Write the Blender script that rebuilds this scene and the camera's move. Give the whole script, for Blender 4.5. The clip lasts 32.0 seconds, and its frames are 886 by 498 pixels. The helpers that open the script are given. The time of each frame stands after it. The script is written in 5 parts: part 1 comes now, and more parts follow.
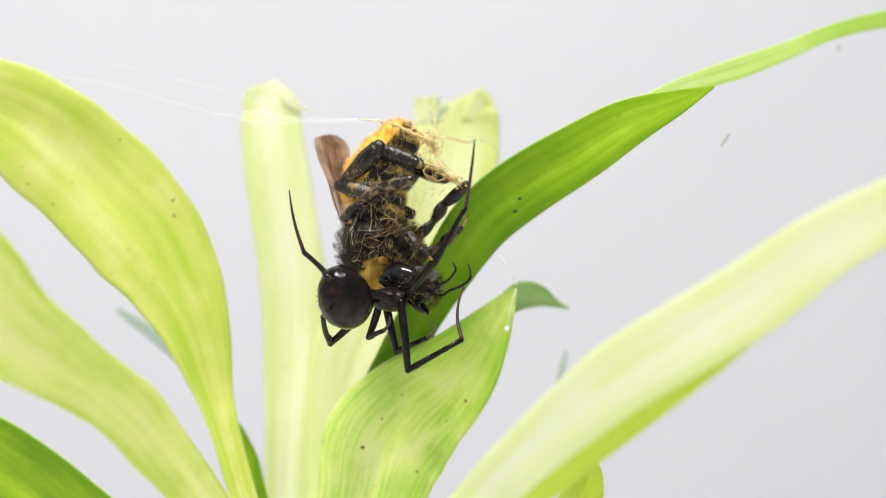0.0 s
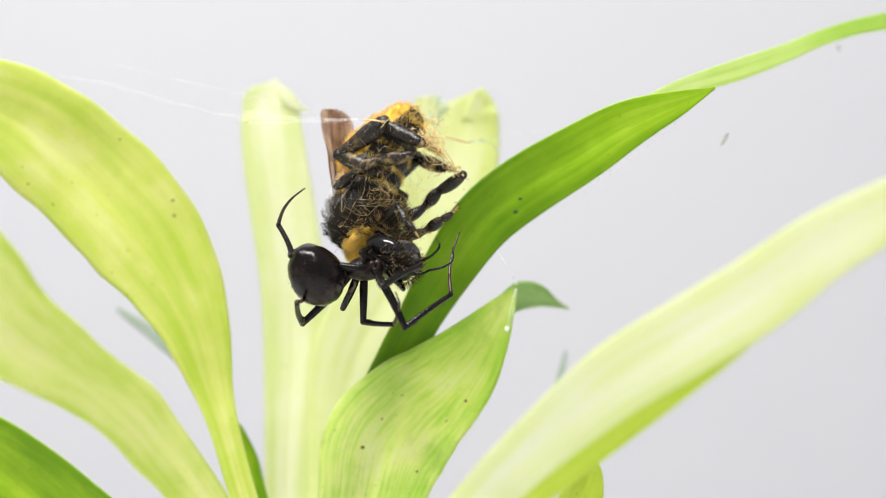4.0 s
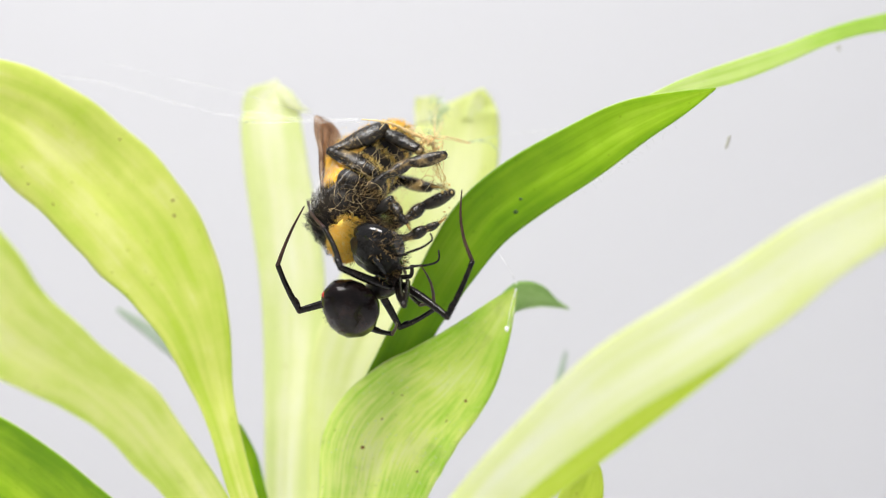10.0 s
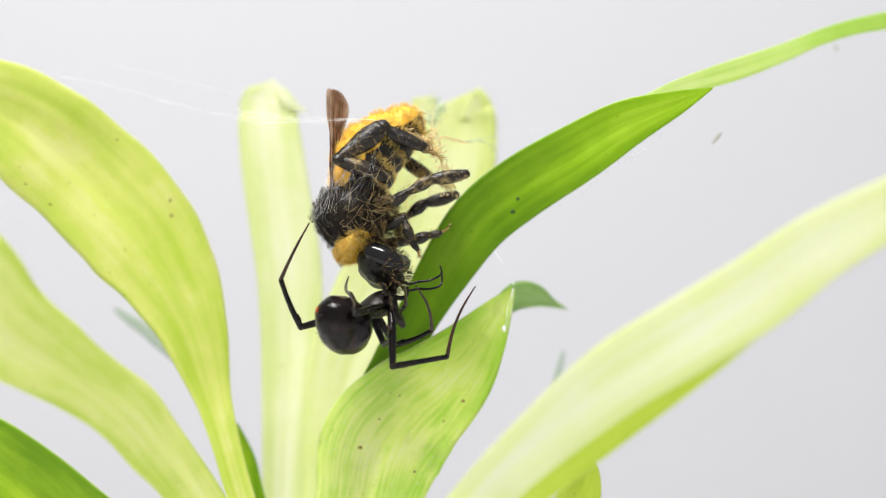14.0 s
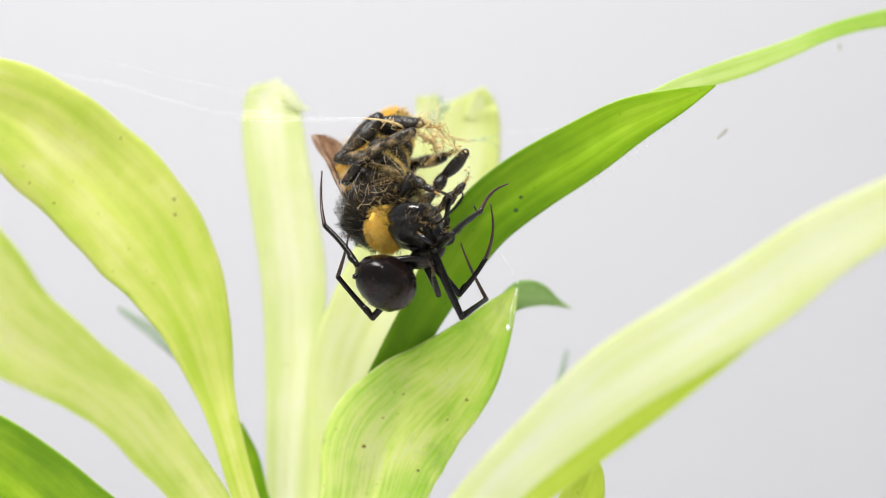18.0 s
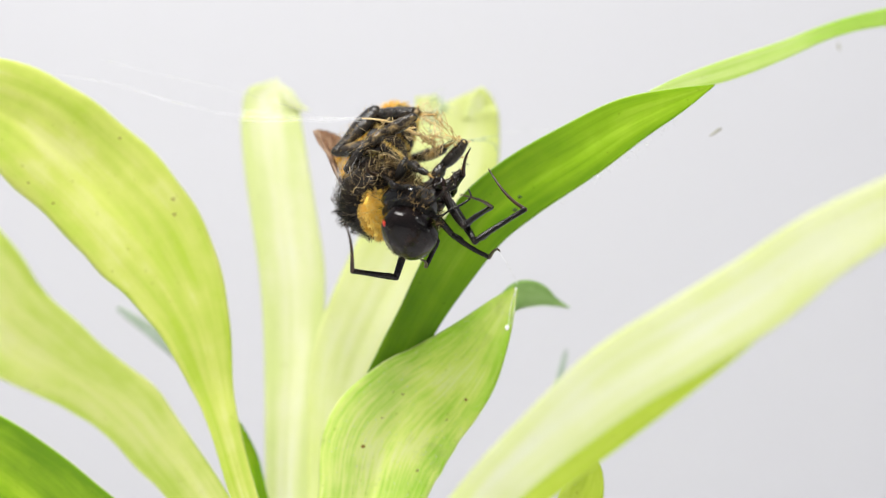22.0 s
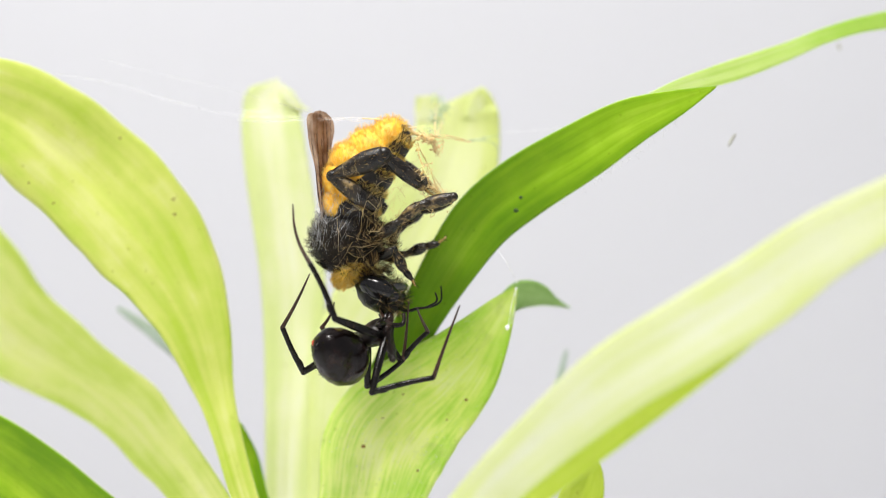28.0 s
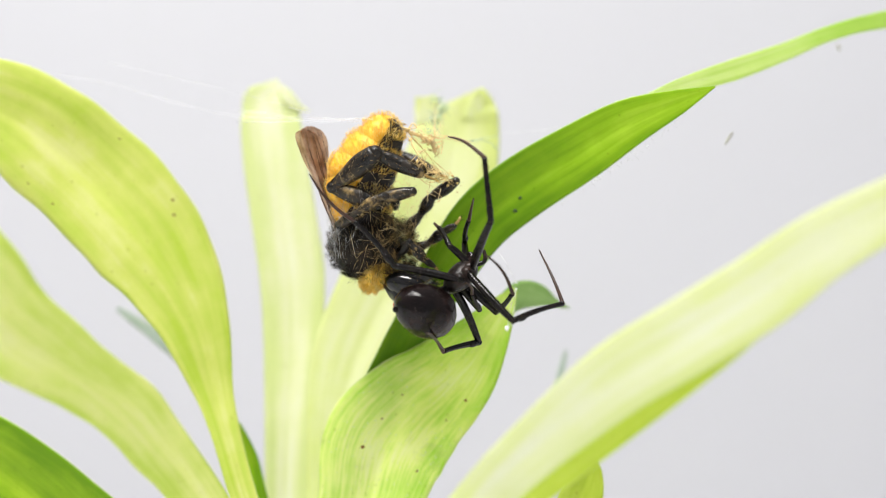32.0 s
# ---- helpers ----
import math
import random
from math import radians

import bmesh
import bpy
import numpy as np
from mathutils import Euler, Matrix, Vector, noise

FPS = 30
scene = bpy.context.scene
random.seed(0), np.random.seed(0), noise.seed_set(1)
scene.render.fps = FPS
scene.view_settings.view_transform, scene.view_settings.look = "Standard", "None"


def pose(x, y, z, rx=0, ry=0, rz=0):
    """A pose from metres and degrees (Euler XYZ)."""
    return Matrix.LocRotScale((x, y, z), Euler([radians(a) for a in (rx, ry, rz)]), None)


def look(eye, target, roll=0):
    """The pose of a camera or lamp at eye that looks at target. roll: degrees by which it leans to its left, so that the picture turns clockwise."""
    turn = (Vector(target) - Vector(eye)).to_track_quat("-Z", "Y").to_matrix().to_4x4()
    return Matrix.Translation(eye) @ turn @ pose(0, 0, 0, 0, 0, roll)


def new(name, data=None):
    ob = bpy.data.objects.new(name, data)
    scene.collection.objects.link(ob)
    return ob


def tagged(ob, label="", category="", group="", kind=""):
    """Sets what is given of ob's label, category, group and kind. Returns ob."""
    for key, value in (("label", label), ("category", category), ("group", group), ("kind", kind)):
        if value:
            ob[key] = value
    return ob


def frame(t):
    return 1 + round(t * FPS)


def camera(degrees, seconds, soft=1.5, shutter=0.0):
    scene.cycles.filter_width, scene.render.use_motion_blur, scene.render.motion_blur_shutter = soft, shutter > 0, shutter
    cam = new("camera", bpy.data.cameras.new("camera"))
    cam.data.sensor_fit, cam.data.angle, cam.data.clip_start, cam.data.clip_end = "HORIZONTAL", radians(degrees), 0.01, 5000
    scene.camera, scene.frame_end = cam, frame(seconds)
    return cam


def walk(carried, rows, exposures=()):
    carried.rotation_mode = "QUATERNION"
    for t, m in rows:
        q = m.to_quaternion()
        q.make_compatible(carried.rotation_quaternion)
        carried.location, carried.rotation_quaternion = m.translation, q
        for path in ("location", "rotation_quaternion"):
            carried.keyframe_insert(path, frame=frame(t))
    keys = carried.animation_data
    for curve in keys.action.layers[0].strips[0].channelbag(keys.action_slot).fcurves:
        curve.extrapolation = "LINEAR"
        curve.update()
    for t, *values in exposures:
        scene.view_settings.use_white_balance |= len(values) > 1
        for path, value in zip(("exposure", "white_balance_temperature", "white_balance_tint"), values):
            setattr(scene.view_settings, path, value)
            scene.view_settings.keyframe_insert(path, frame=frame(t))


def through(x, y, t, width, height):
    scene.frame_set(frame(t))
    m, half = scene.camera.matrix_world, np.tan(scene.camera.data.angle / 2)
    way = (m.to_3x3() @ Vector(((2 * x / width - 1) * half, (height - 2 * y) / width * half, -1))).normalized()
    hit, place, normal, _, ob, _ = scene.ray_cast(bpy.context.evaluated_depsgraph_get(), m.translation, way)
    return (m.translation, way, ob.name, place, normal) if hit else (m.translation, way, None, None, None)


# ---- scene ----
from mathutils.bvhtree import BVHTree

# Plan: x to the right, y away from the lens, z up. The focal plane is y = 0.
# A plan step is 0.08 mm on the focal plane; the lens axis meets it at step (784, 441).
STEP, REACH, AXIS_Z = 0.00008, 0.295, 0.105


def spot(u, v, d=0.0):
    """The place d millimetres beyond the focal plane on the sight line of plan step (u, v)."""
    k = STEP * (1 + d * 0.001 / REACH)
    return Vector(((u - 784) * k, d * 0.001, AXIS_Z + (441 - v) * k))


cam = camera(24.0, 32.0, soft=1.0, shutter=0.4)
cam.data.dof.use_dof, cam.data.dof.focus_distance, cam.data.dof.aperture_fstop = True, REACH - 0.002, 8.5
EYE = (0, -REACH, AXIS_Z)
AIM = (0, 0, AXIS_Z)
# the tripod trembles a little: seconds, shift to the right and down in plan steps
TREMBLE = [(0, 0, 0), (6, 0, 0), (6.5, 2, 1), (7, 0, 0), (13, 0, 0), (13.5, -6, 0), (14, -4.5, 0), (14.5, -2, -1), (16.5, -4, -2), (17, -1, -2), (18, 2, -2),
           (19, 2, -2), (21, 2, -3), (22, 0.5, -2), (25, 0.5, -1), (28, 1, -2), (29.5, 0, -1), (32, 0, -1)]
walk(cam, [(t, look(EYE, (AIM[0] - a * STEP, AIM[1], AIM[2] + b * STEP))) for t, a, b in TREMBLE], [(0.0, 0.0), (32.0, 0.0)])

# ---- light: a diffused studio lamp above and in front, in a pale room ----
world = bpy.data.worlds.new("room_light")
scene.world = world
world.use_nodes = True
world.node_tree.nodes["Background"].inputs[0].default_value = (0.93, 0.95, 1.0, 1)
world.node_tree.nodes["Background"].inputs[1].default_value = 0.50


def area_lamp(name, eye, target, size, depth, watts, colour):
    data = bpy.data.lights.new(name, "AREA")
    data.shape, data.size, data.size_y, data.energy, data.color = "RECTANGLE", size, depth, watts, colour
    ob = new(name, data)
    ob.matrix_world = look(eye, target)
    return ob


area_lamp("studio_lamp", (-0.12, -0.16, 0.62), (0.0, 0.03, 0.10), 0.30, 0.11, 5.6, (1.0, 0.98, 0.95))


# ---- materials ----
def nodes_of(name):
    m = bpy.data.materials.new(name)
    m.use_nodes = True
    nt = m.node_tree
    return m, nt, nt.nodes["Principled BSDF"], nt.nodes["Material Output"]


def add(nt, kind, **values):
    n = nt.nodes.new(kind)
    for key, value in values.items():
        n.inputs[key].default_value = value
    return n


def ramp(nt, source, stops):
    n = nt.nodes.new("ShaderNodeValToRGB")
    r = n.color_ramp
    while len(r.elements) < len(stops):
        r.elements.new(0.5)
    for e, (at, colour) in zip(r.elements, stops):
        e.position, e.color = at, (*colour, 1)
    nt.links.new(source, n.inputs[0])
    return n


def leaf_material(name, pale, mid, deep, vein=0.5, through=0.45, gloss=0.42, rim=0.35, mottle=0.0, along=None,
                  blotch=0.4, fibre=(32, 3.6), dusty=0.0):
    """A strap leaf: broken veins along its length, blotches, greener sides, a thin pale margin, light that passes through."""
    m, nt, b, out = nodes_of(name)
    link = nt.links.new
    uv = nt.nodes.new("ShaderNodeTexCoord")
    stretch = add(nt, "ShaderNodeMapping", Scale=(*fibre, 1))
    link(uv.outputs["UV"], stretch.inputs[0])
    fine = add(nt, "ShaderNodeTexNoise", Scale=1.0, Detail=6.0, Roughness=0.65)
    link(stretch.outputs[0], fine.inputs["Vector"])
    broad = add(nt, "ShaderNodeTexNoise", Scale=90.0, Detail=5.0, Roughness=0.6)
    link(uv.outputs["Object"], broad.inputs["Vector"])
    wide = add(nt, "ShaderNodeMapping", Scale=(6, 0.9, 1))
    link(uv.outputs["UV"], wide.inputs[0])
    band = add(nt, "ShaderNodeTexNoise", Scale=1.0, Detail=2.0)
    link(wide.outputs[0], band.inputs["Vector"])
    mix = nt.nodes.new("ShaderNodeMix")
    mix.inputs[0].default_value = vein
    link(band.outputs[0], mix.inputs[2])
    link(fine.outputs[0], mix.inputs[3])
    mix2 = nt.nodes.new("ShaderNodeMix")
    mix2.inputs[0].default_value = blotch
    link(mix.outputs[0], mix2.inputs[2])
    link(broad.outputs[0], mix2.inputs[3])
    # greener towards both sides
    axes = nt.nodes.new("ShaderNodeSeparateXYZ")
    link(uv.outputs["UV"], axes.inputs[0])
    off = nt.nodes.new("ShaderNodeMath")
    off.operation = "SUBTRACT"
    link(axes.outputs[0], off.inputs[0])
    off.inputs[1].default_value = 0.5
    dist = nt.nodes.new("ShaderNodeMath")
    dist.operation = "ABSOLUTE"
    link(off.outputs[0], dist.inputs[0])
    sides = ramp(nt, dist.outputs[0], [(0.12, (0, 0, 0)), (0.46, (0.32 * rim,) * 3)])
    sum_ = nt.nodes.new("ShaderNodeMath")
    sum_.operation = "SUBTRACT"
    link(mix2.outputs[0], sum_.inputs[0])
    link(sides.outputs[0], sum_.inputs[1])
    colour = ramp(nt, sum_.outputs[0], [(0.34, deep), (0.5, mid), (0.62, pale)])
    edge = ramp(nt, dist.outputs[0], [(0.484, (0, 0, 0)), (0.496, (0.75, 0.75, 0.75))])
    margin = nt.nodes.new("ShaderNodeMix")
    margin.data_type = "RGBA"
    link(edge.outputs[0], margin.inputs[0])
    link(colour.outputs[0], margin.inputs[6])
    margin.inputs[7].default_value = (0.80, 0.85, 0.50, 1)
    speck = add(nt, "ShaderNodeTexNoise", Scale=1100.0, Detail=3.0)
    link(uv.outputs["Object"], speck.inputs["Vector"])
    mask = ramp(nt, speck.outputs[0], [(0.69, (0, 0, 0)), (0.76, (0.55, 0.55, 0.55))])
    spots = nt.nodes.new("ShaderNodeMix")
    spots.data_type = "RGBA"
    link(mask.outputs[0], spots.inputs[0])
    link(margin.outputs[2], spots.inputs[6])
    spots.inputs[7].default_value = (deep[0] * 0.7, deep[1] * 0.6, deep[2] * 0.6, 1)
    last = spots
    if mottle:
        dust = add(nt, "ShaderNodeTexNoise", Scale=2400.0, Detail=2.0, Roughness=0.6)
        link(uv.outputs["Object"], dust.inputs["Vector"])
        dm = ramp(nt, dust.outputs[0], [(0.645, (0, 0, 0)), (0.70, (mottle,) * 3)])
        last = nt.nodes.new("ShaderNodeMix")
        last.data_type = "RGBA"
        link(dm.outputs[0], last.inputs[0])
        link(spots.outputs[2], last.inputs[6])
        last.inputs[7].default_value = (0.80, 0.86, 0.62, 1)
    if dusty:
        # grey-olive dust lying in patches
        film_ = add(nt, "ShaderNodeTexNoise", Scale=150.0, Detail=6.0, Roughness=0.7)
        link(uv.outputs["Object"], film_.inputs["Vector"])
        patch = ramp(nt, film_.outputs[0], [(0.55, (0, 0, 0)), (0.72, (dusty,) * 3)])
        grime = nt.nodes.new("ShaderNodeMix")
        grime.data_type = "RGBA"
        link(patch.outputs[0], grime.inputs[0])
        link(last.outputs[2], grime.inputs[6])
        grime.inputs[7].default_value = (0.52, 0.60, 0.27, 1)
        last = grime
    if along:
        # tints base to tip; the broad leaf's includes painted shade from the insects
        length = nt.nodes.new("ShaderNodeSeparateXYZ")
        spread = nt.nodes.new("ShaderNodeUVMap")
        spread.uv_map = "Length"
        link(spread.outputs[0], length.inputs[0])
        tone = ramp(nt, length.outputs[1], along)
        tone_shade = nt.nodes.new("ShaderNodeMix")
        tone_shade.data_type, tone_shade.blend_type = "RGBA", "MULTIPLY"
        tone_shade.inputs[0].default_value = 1.0
        link(last.outputs[2], tone_shade.inputs[6])
        link(tone.outputs[0], tone_shade.inputs[7])
        last = tone_shade
    link(last.outputs[2], b.inputs["Base Color"])
    b.inputs["Roughness"].default_value = gloss
    b.inputs["Specular IOR Level"].default_value = 0.22
    bump = add(nt, "ShaderNodeBump", Strength=0.3, Distance=0.0002)
    link(fine.outputs[0], bump.inputs["Height"])
    link(bump.outputs[0], b.inputs["Normal"])
    tr = nt.nodes.new("ShaderNodeBsdfTranslucent")
    link(last.outputs[2], tr.inputs[0])
    both = nt.nodes.new("ShaderNodeMixShader")
    both.inputs[0].default_value = through
    link(b.outputs[0], both.inputs[1])
    link(tr.outputs[0], both.inputs[2])
    link(both.outputs[0], out.inputs[0])
    return m


def skin(name, colours, rough=0.4, scale=900.0, bump=0.3, coat=0.0, dist=0.00012, shine=0.4):
    """A mottled surface in two or three tones, with fine relief."""
    m, nt, b, out = nodes_of(name)
    co = nt.nodes.new("ShaderNodeTexCoord")
    n1 = add(nt, "ShaderNodeTexNoise", Scale=scale, Detail=5.0, Roughness=0.65)
    n2 = add(nt, "ShaderNodeTexNoise", Scale=scale * 0.22, Detail=3.0)
    for n in (n1, n2):
        nt.links.new(co.outputs["Object"], n.inputs["Vector"])
    mix = nt.nodes.new("ShaderNodeMix")
    nt.links.new(n1.outputs[0], mix.inputs[2])
    nt.links.new(n2.outputs[0], mix.inputs[3])
    stops = [(0.36 + 0.28 * i / max(1, len(colours) - 1), c) for i, c in enumerate(colours)]
    nt.links.new(ramp(nt, mix.outputs[0], stops).outputs[0], b.inputs["Base Color"])
    rr = ramp(nt, n1.outputs[0], [(0.3, (rough * 0.75,) * 3), (0.7, (min(1, rough * 1.3),) * 3)])
    nt.links.new(rr.outputs[0], b.inputs["Roughness"])
    bp = add(nt, "ShaderNodeBump", Strength=bump, Distance=dist)
    nt.links.new(n1.outputs[0], bp.inputs["Height"])
    nt.links.new(bp.outputs[0], b.inputs["Normal"])
    b.inputs["Coat Weight"].default_value = coat
    b.inputs["Specular IOR Level"].default_value = shine
    return m


def hair_material(name, colours, rough=0.55, through=0.0):
    """Each hair takes its own tone; fair hair lets light through."""
    m, nt, b, out = nodes_of(name)
    g = nt.nodes.new("ShaderNodeNewGeometry")
    stops = [(i / max(1, len(colours) - 1), c) for i, c in enumerate(colours)]
    tone = ramp(nt, g.outputs["Random Per Island"], stops)
    nt.links.new(tone.outputs[0], b.inputs["Base Color"])
    b.inputs["Roughness"].default_value = rough
    b.inputs["Specular IOR Level"].default_value = 0.1
    if through:
        tl, mix = nt.nodes.new("ShaderNodeBsdfTranslucent"), nt.nodes.new("ShaderNodeMixShader")
        nt.links.new(tone.outputs[0], tl.inputs[0])
        mix.inputs[0].default_value = through
        nt.links.new(b.outputs[0], mix.inputs[1])
        nt.links.new(tl.outputs[0], mix.inputs[2])
        nt.links.new(mix.outputs[0], out.inputs[0])
    return m


def wing_material():
    """Smoky brown membrane that lets some light through."""
    m, nt, b, out = nodes_of("wing_membrane")
    co = nt.nodes.new("ShaderNodeTexCoord")
    n = add(nt, "ShaderNodeTexNoise", Scale=420.0, Detail=4.0)
    nt.links.new(co.outputs["Object"], n.inputs["Vector"])
    c = ramp(nt, n.outputs[0], [(0.35, (0.19, 0.11, 0.065)), (0.5, (0.38, 0.25, 0.16)), (0.65, (0.62, 0.48, 0.36))])
    nt.links.new(c.outputs[0], b.inputs["Base Color"])
    b.inputs["Roughness"].default_value = 0.3
    tl, tp = nt.nodes.new("ShaderNodeBsdfTranslucent"), nt.nodes.new("ShaderNodeBsdfTransparent")
    nt.links.new(c.outputs[0], tl.inputs[0])
    tp.inputs[0].default_value = (0.72, 0.52, 0.38, 1)
    m1, m2 = nt.nodes.new("ShaderNodeMixShader"), nt.nodes.new("ShaderNodeMixShader")
    m1.inputs[0].default_value, m2.inputs[0].default_value = 0.5, 0.36
    nt.links.new(b.outputs[0], m1.inputs[1])
    nt.links.new(tl.outputs[0], m1.inputs[2])
    nt.links.new(m1.outputs[0], m2.inputs[1])
    nt.links.new(tp.outputs[0], m2.inputs[2])
    nt.links.new(m2.outputs[0], out.inputs[0])
    return m


LEAF_LIME = leaf_material("leaf_lime", (0.86, 0.86, 0.43), (0.75, 0.80, 0.235), (0.60, 0.73, 0.105), 0.12, rim=0.2, blotch=0.45)
LEAF_PALE = leaf_material("leaf_pale", (0.90, 0.905, 0.76), (0.87, 0.885, 0.64), (0.77, 0.83, 0.45), 0.2, 0.5, rim=0.55)
LEAF_CREAM = leaf_material("leaf_cream", (0.95, 0.965, 0.78), (0.935, 0.96, 0.68), (0.88, 0.935, 0.48), 0.1, 0.45, rim=0.4)
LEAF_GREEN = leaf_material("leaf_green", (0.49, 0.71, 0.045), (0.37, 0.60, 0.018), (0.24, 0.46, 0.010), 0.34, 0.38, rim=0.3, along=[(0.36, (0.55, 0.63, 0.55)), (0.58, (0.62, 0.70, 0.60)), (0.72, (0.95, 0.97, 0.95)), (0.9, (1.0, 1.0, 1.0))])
# darker stops past mid-length: partly the insects' soft shadow, put into the colour
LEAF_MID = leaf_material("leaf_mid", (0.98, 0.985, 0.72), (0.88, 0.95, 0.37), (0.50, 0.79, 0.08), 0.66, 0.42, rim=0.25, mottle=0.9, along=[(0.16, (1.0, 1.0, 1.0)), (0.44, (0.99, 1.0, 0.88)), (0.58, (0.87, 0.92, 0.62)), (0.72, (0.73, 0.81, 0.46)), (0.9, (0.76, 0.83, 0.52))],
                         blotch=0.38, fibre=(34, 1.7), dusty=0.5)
LEAF_DARK = leaf_material("leaf_dark", (0.50, 0.68, 0.05), (0.36, 0.57, 0.025), (0.22, 0.42, 0.015), 0.3, 0.4, rim=0.6)
LEAF_GREY = leaf_material("leaf_grey", (0.50, 0.66, 0.30), (0.40, 0.58, 0.21), (0.29, 0.47, 0.14), 0.5, 0.4)
LEAF_SLATE = leaf_material("leaf_slate", (0.40, 0.46, 0.40), (0.34, 0.41, 0.35), (0.28, 0.34, 0.28), 0.5, 0.15)
LEAF_UNDER = leaf_material("leaf_under", (0.73, 0.83, 0.15), (0.65, 0.78, 0.09), (0.56, 0.72, 0.06), 0.15, 0.38, rim=0.0)
LEAF_LOW = leaf_material("leaf_low", (0.92, 0.925, 0.54), (0.85, 0.89, 0.36), (0.68, 0.80, 0.17), 0.22, 0.45, rim=0.3)
LEAF_FADE = leaf_material("leaf_fade", (0.84, 0.93, 0.50), (0.76, 0.89, 0.36), (0.64, 0.83, 0.22), 0.15, 0.45, rim=0.1, along=[(0.0, (1.0, 1.0, 1.0)), (0.35, (0.98, 0.99, 0.9)), (0.6, (0.78, 0.90, 0.5)), (0.9, (0.7, 0.85, 0.4))])
LEAF_BACK = leaf_material("leaf_back", (0.93, 0.94, 0.74), (0.90, 0.92, 0.64), (0.82, 0.87, 0.43), 0.2, 0.5, rim=0.4, along=[(0.3, (1.0, 1.0, 1.0)), (0.62, (0.93, 0.94, 0.82)), (0.9, (0.83, 0.85, 0.64))])
LEAF_FOLD = leaf_material("leaf_fold", (0.56, 0.66, 0.10), (0.49, 0.61, 0.06), (0.40, 0.54, 0.04), 0.15, 0.3, rim=0.0)
SPECK_GREEN = skin("green_speck", [(0.025, 0.06, 0.006), (0.05, 0.10, 0.01)], 0.7)
SPECK = skin("brown_speck", [(0.14, 0.08, 0.02), (0.34, 0.20, 0.04)], 0.7)
WALL = skin("white_paper", [(0.525, 0.525, 0.55), (0.545, 0.545, 0.567)], 0.85, 12.0, 0.05, 0, 0.0005)
TABLE = skin("white_table", [(0.80, 0.80, 0.81), (0.84, 0.84, 0.845)], 0.7, 12.0, 0.05, 0, 0.0005)
STEM = skin("stem_green", [(0.42, 0.52, 0.14), (0.62, 0.70, 0.28)], 0.5, 300.0)
BLACK = skin("black_shell", [(0.003, 0.002, 0.002), (0.009, 0.005, 0.0045), (0.045, 0.023, 0.018)], 0.15, 420.0, 0.45, 0.0, 0.0003, 0.22)
BROWN_BLACK = skin("dark_cuticle", [(0.003, 0.0025, 0.002), (0.007, 0.0055, 0.005), (0.022, 0.014, 0.011)], 0.22, 1500.0, 0.3, 0.0, 0.00012, 0.2)
FOOT_BROWN = skin("brown_foot", [(0.020, 0.009, 0.006), (0.045, 0.020, 0.013), (0.08, 0.038, 0.022)], 0.35, 1200.0, 0.3, 0.0, 0.0001, 0.35)
FORE = skin("fore_shell", [(0.004, 0.003, 0.0025), (0.010, 0.007, 0.006), (0.032, 0.018, 0.013)], 0.32, 900.0, 0.6, 0.0, 0.0002, 0.22)
RED = skin("red_mark", [(0.30, 0.014, 0.008), (0.62, 0.045, 0.025)], 0.45, 900.0)
BEE_BLACK = skin("bee_black", [(0.004, 0.003, 0.003), (0.010, 0.008, 0.006), (0.035, 0.026, 0.016)], 0.42, 800.0, 0.5, 0.0, 0.00012, 0.15)
BEE_LEG = skin("bee_leg", [(0.004, 0.0035, 0.003), (0.009, 0.007, 0.005), (0.028, 0.020, 0.012), (0.38, 0.26, 0.10)], 0.28, 620.0, 1.0, 0.0, 0.0003, 0.38)
BEE_GLOSS = skin("bee_gloss", [(0.004, 0.004, 0.004), (0.010, 0.009, 0.009)], 0.14, 700.0, 0.2, 0.0, 0.00012, 0.4)
BEE_HEAD = skin("bee_head", [(0.004, 0.004, 0.003), (0.010, 0.009, 0.008), (0.02, 0.017, 0.014)], 0.30, 700.0, 0.7, 0.0, 0.00015, 0.18)
# grey base colour imitates the lamp's sheen on the black face
BEE_PLATE_SHEEN = skin("bee_plate_sheen", [(0.05, 0.05, 0.052), (0.13, 0.13, 0.135)], 0.2, 500.0, 0.3, 0.3)
GOLD = skin("gold_cuticle", [(0.78, 0.46, 0.05), (0.95, 0.62, 0.08), (0.98, 0.74, 0.17)], 0.6, 350.0, 0.6)
GOLD_DULL = skin("dusty_foot", [(0.22, 0.12, 0.03), (0.50, 0.30, 0.08), (0.62, 0.42, 0.14)], 0.6, 1200.0, 0.6)
GOLD_HAIR = hair_material("gold_hair", [(0.90, 0.54, 0.06), (0.95, 0.66, 0.13), (0.97, 0.80, 0.34)], through=0.3)
OCHRE_HAIR = hair_material("ochre_hair", [(0.97, 0.64, 0.11), (0.98, 0.78, 0.24), (0.98, 0.88, 0.44)], through=0.5)
DARK_HAIR = hair_material("dark_hair", [(0.008, 0.007, 0.006), (0.022, 0.017, 0.014), (0.13, 0.11, 0.09)])
GREY_HAIR = hair_material("grey_hair", [(0.005, 0.004, 0.004), (0.007, 0.006, 0.005), (0.010, 0.008, 0.007), (0.016, 0.012, 0.010), (0.035, 0.025, 0.017), (0.36, 0.29, 0.20)])
BROWN_HAIR = hair_material("brown_hair", [(0.005, 0.004, 0.003), (0.008, 0.006, 0.005), (0.016, 0.011, 0.007), (0.08, 0.046, 0.018), (0.74, 0.50, 0.20)])
DUST_HAIR = hair_material("dusty_hair", [(0.30, 0.19, 0.06), (0.60, 0.42, 0.16), (0.78, 0.64, 0.36)], through=0.4)
WING = wing_material()


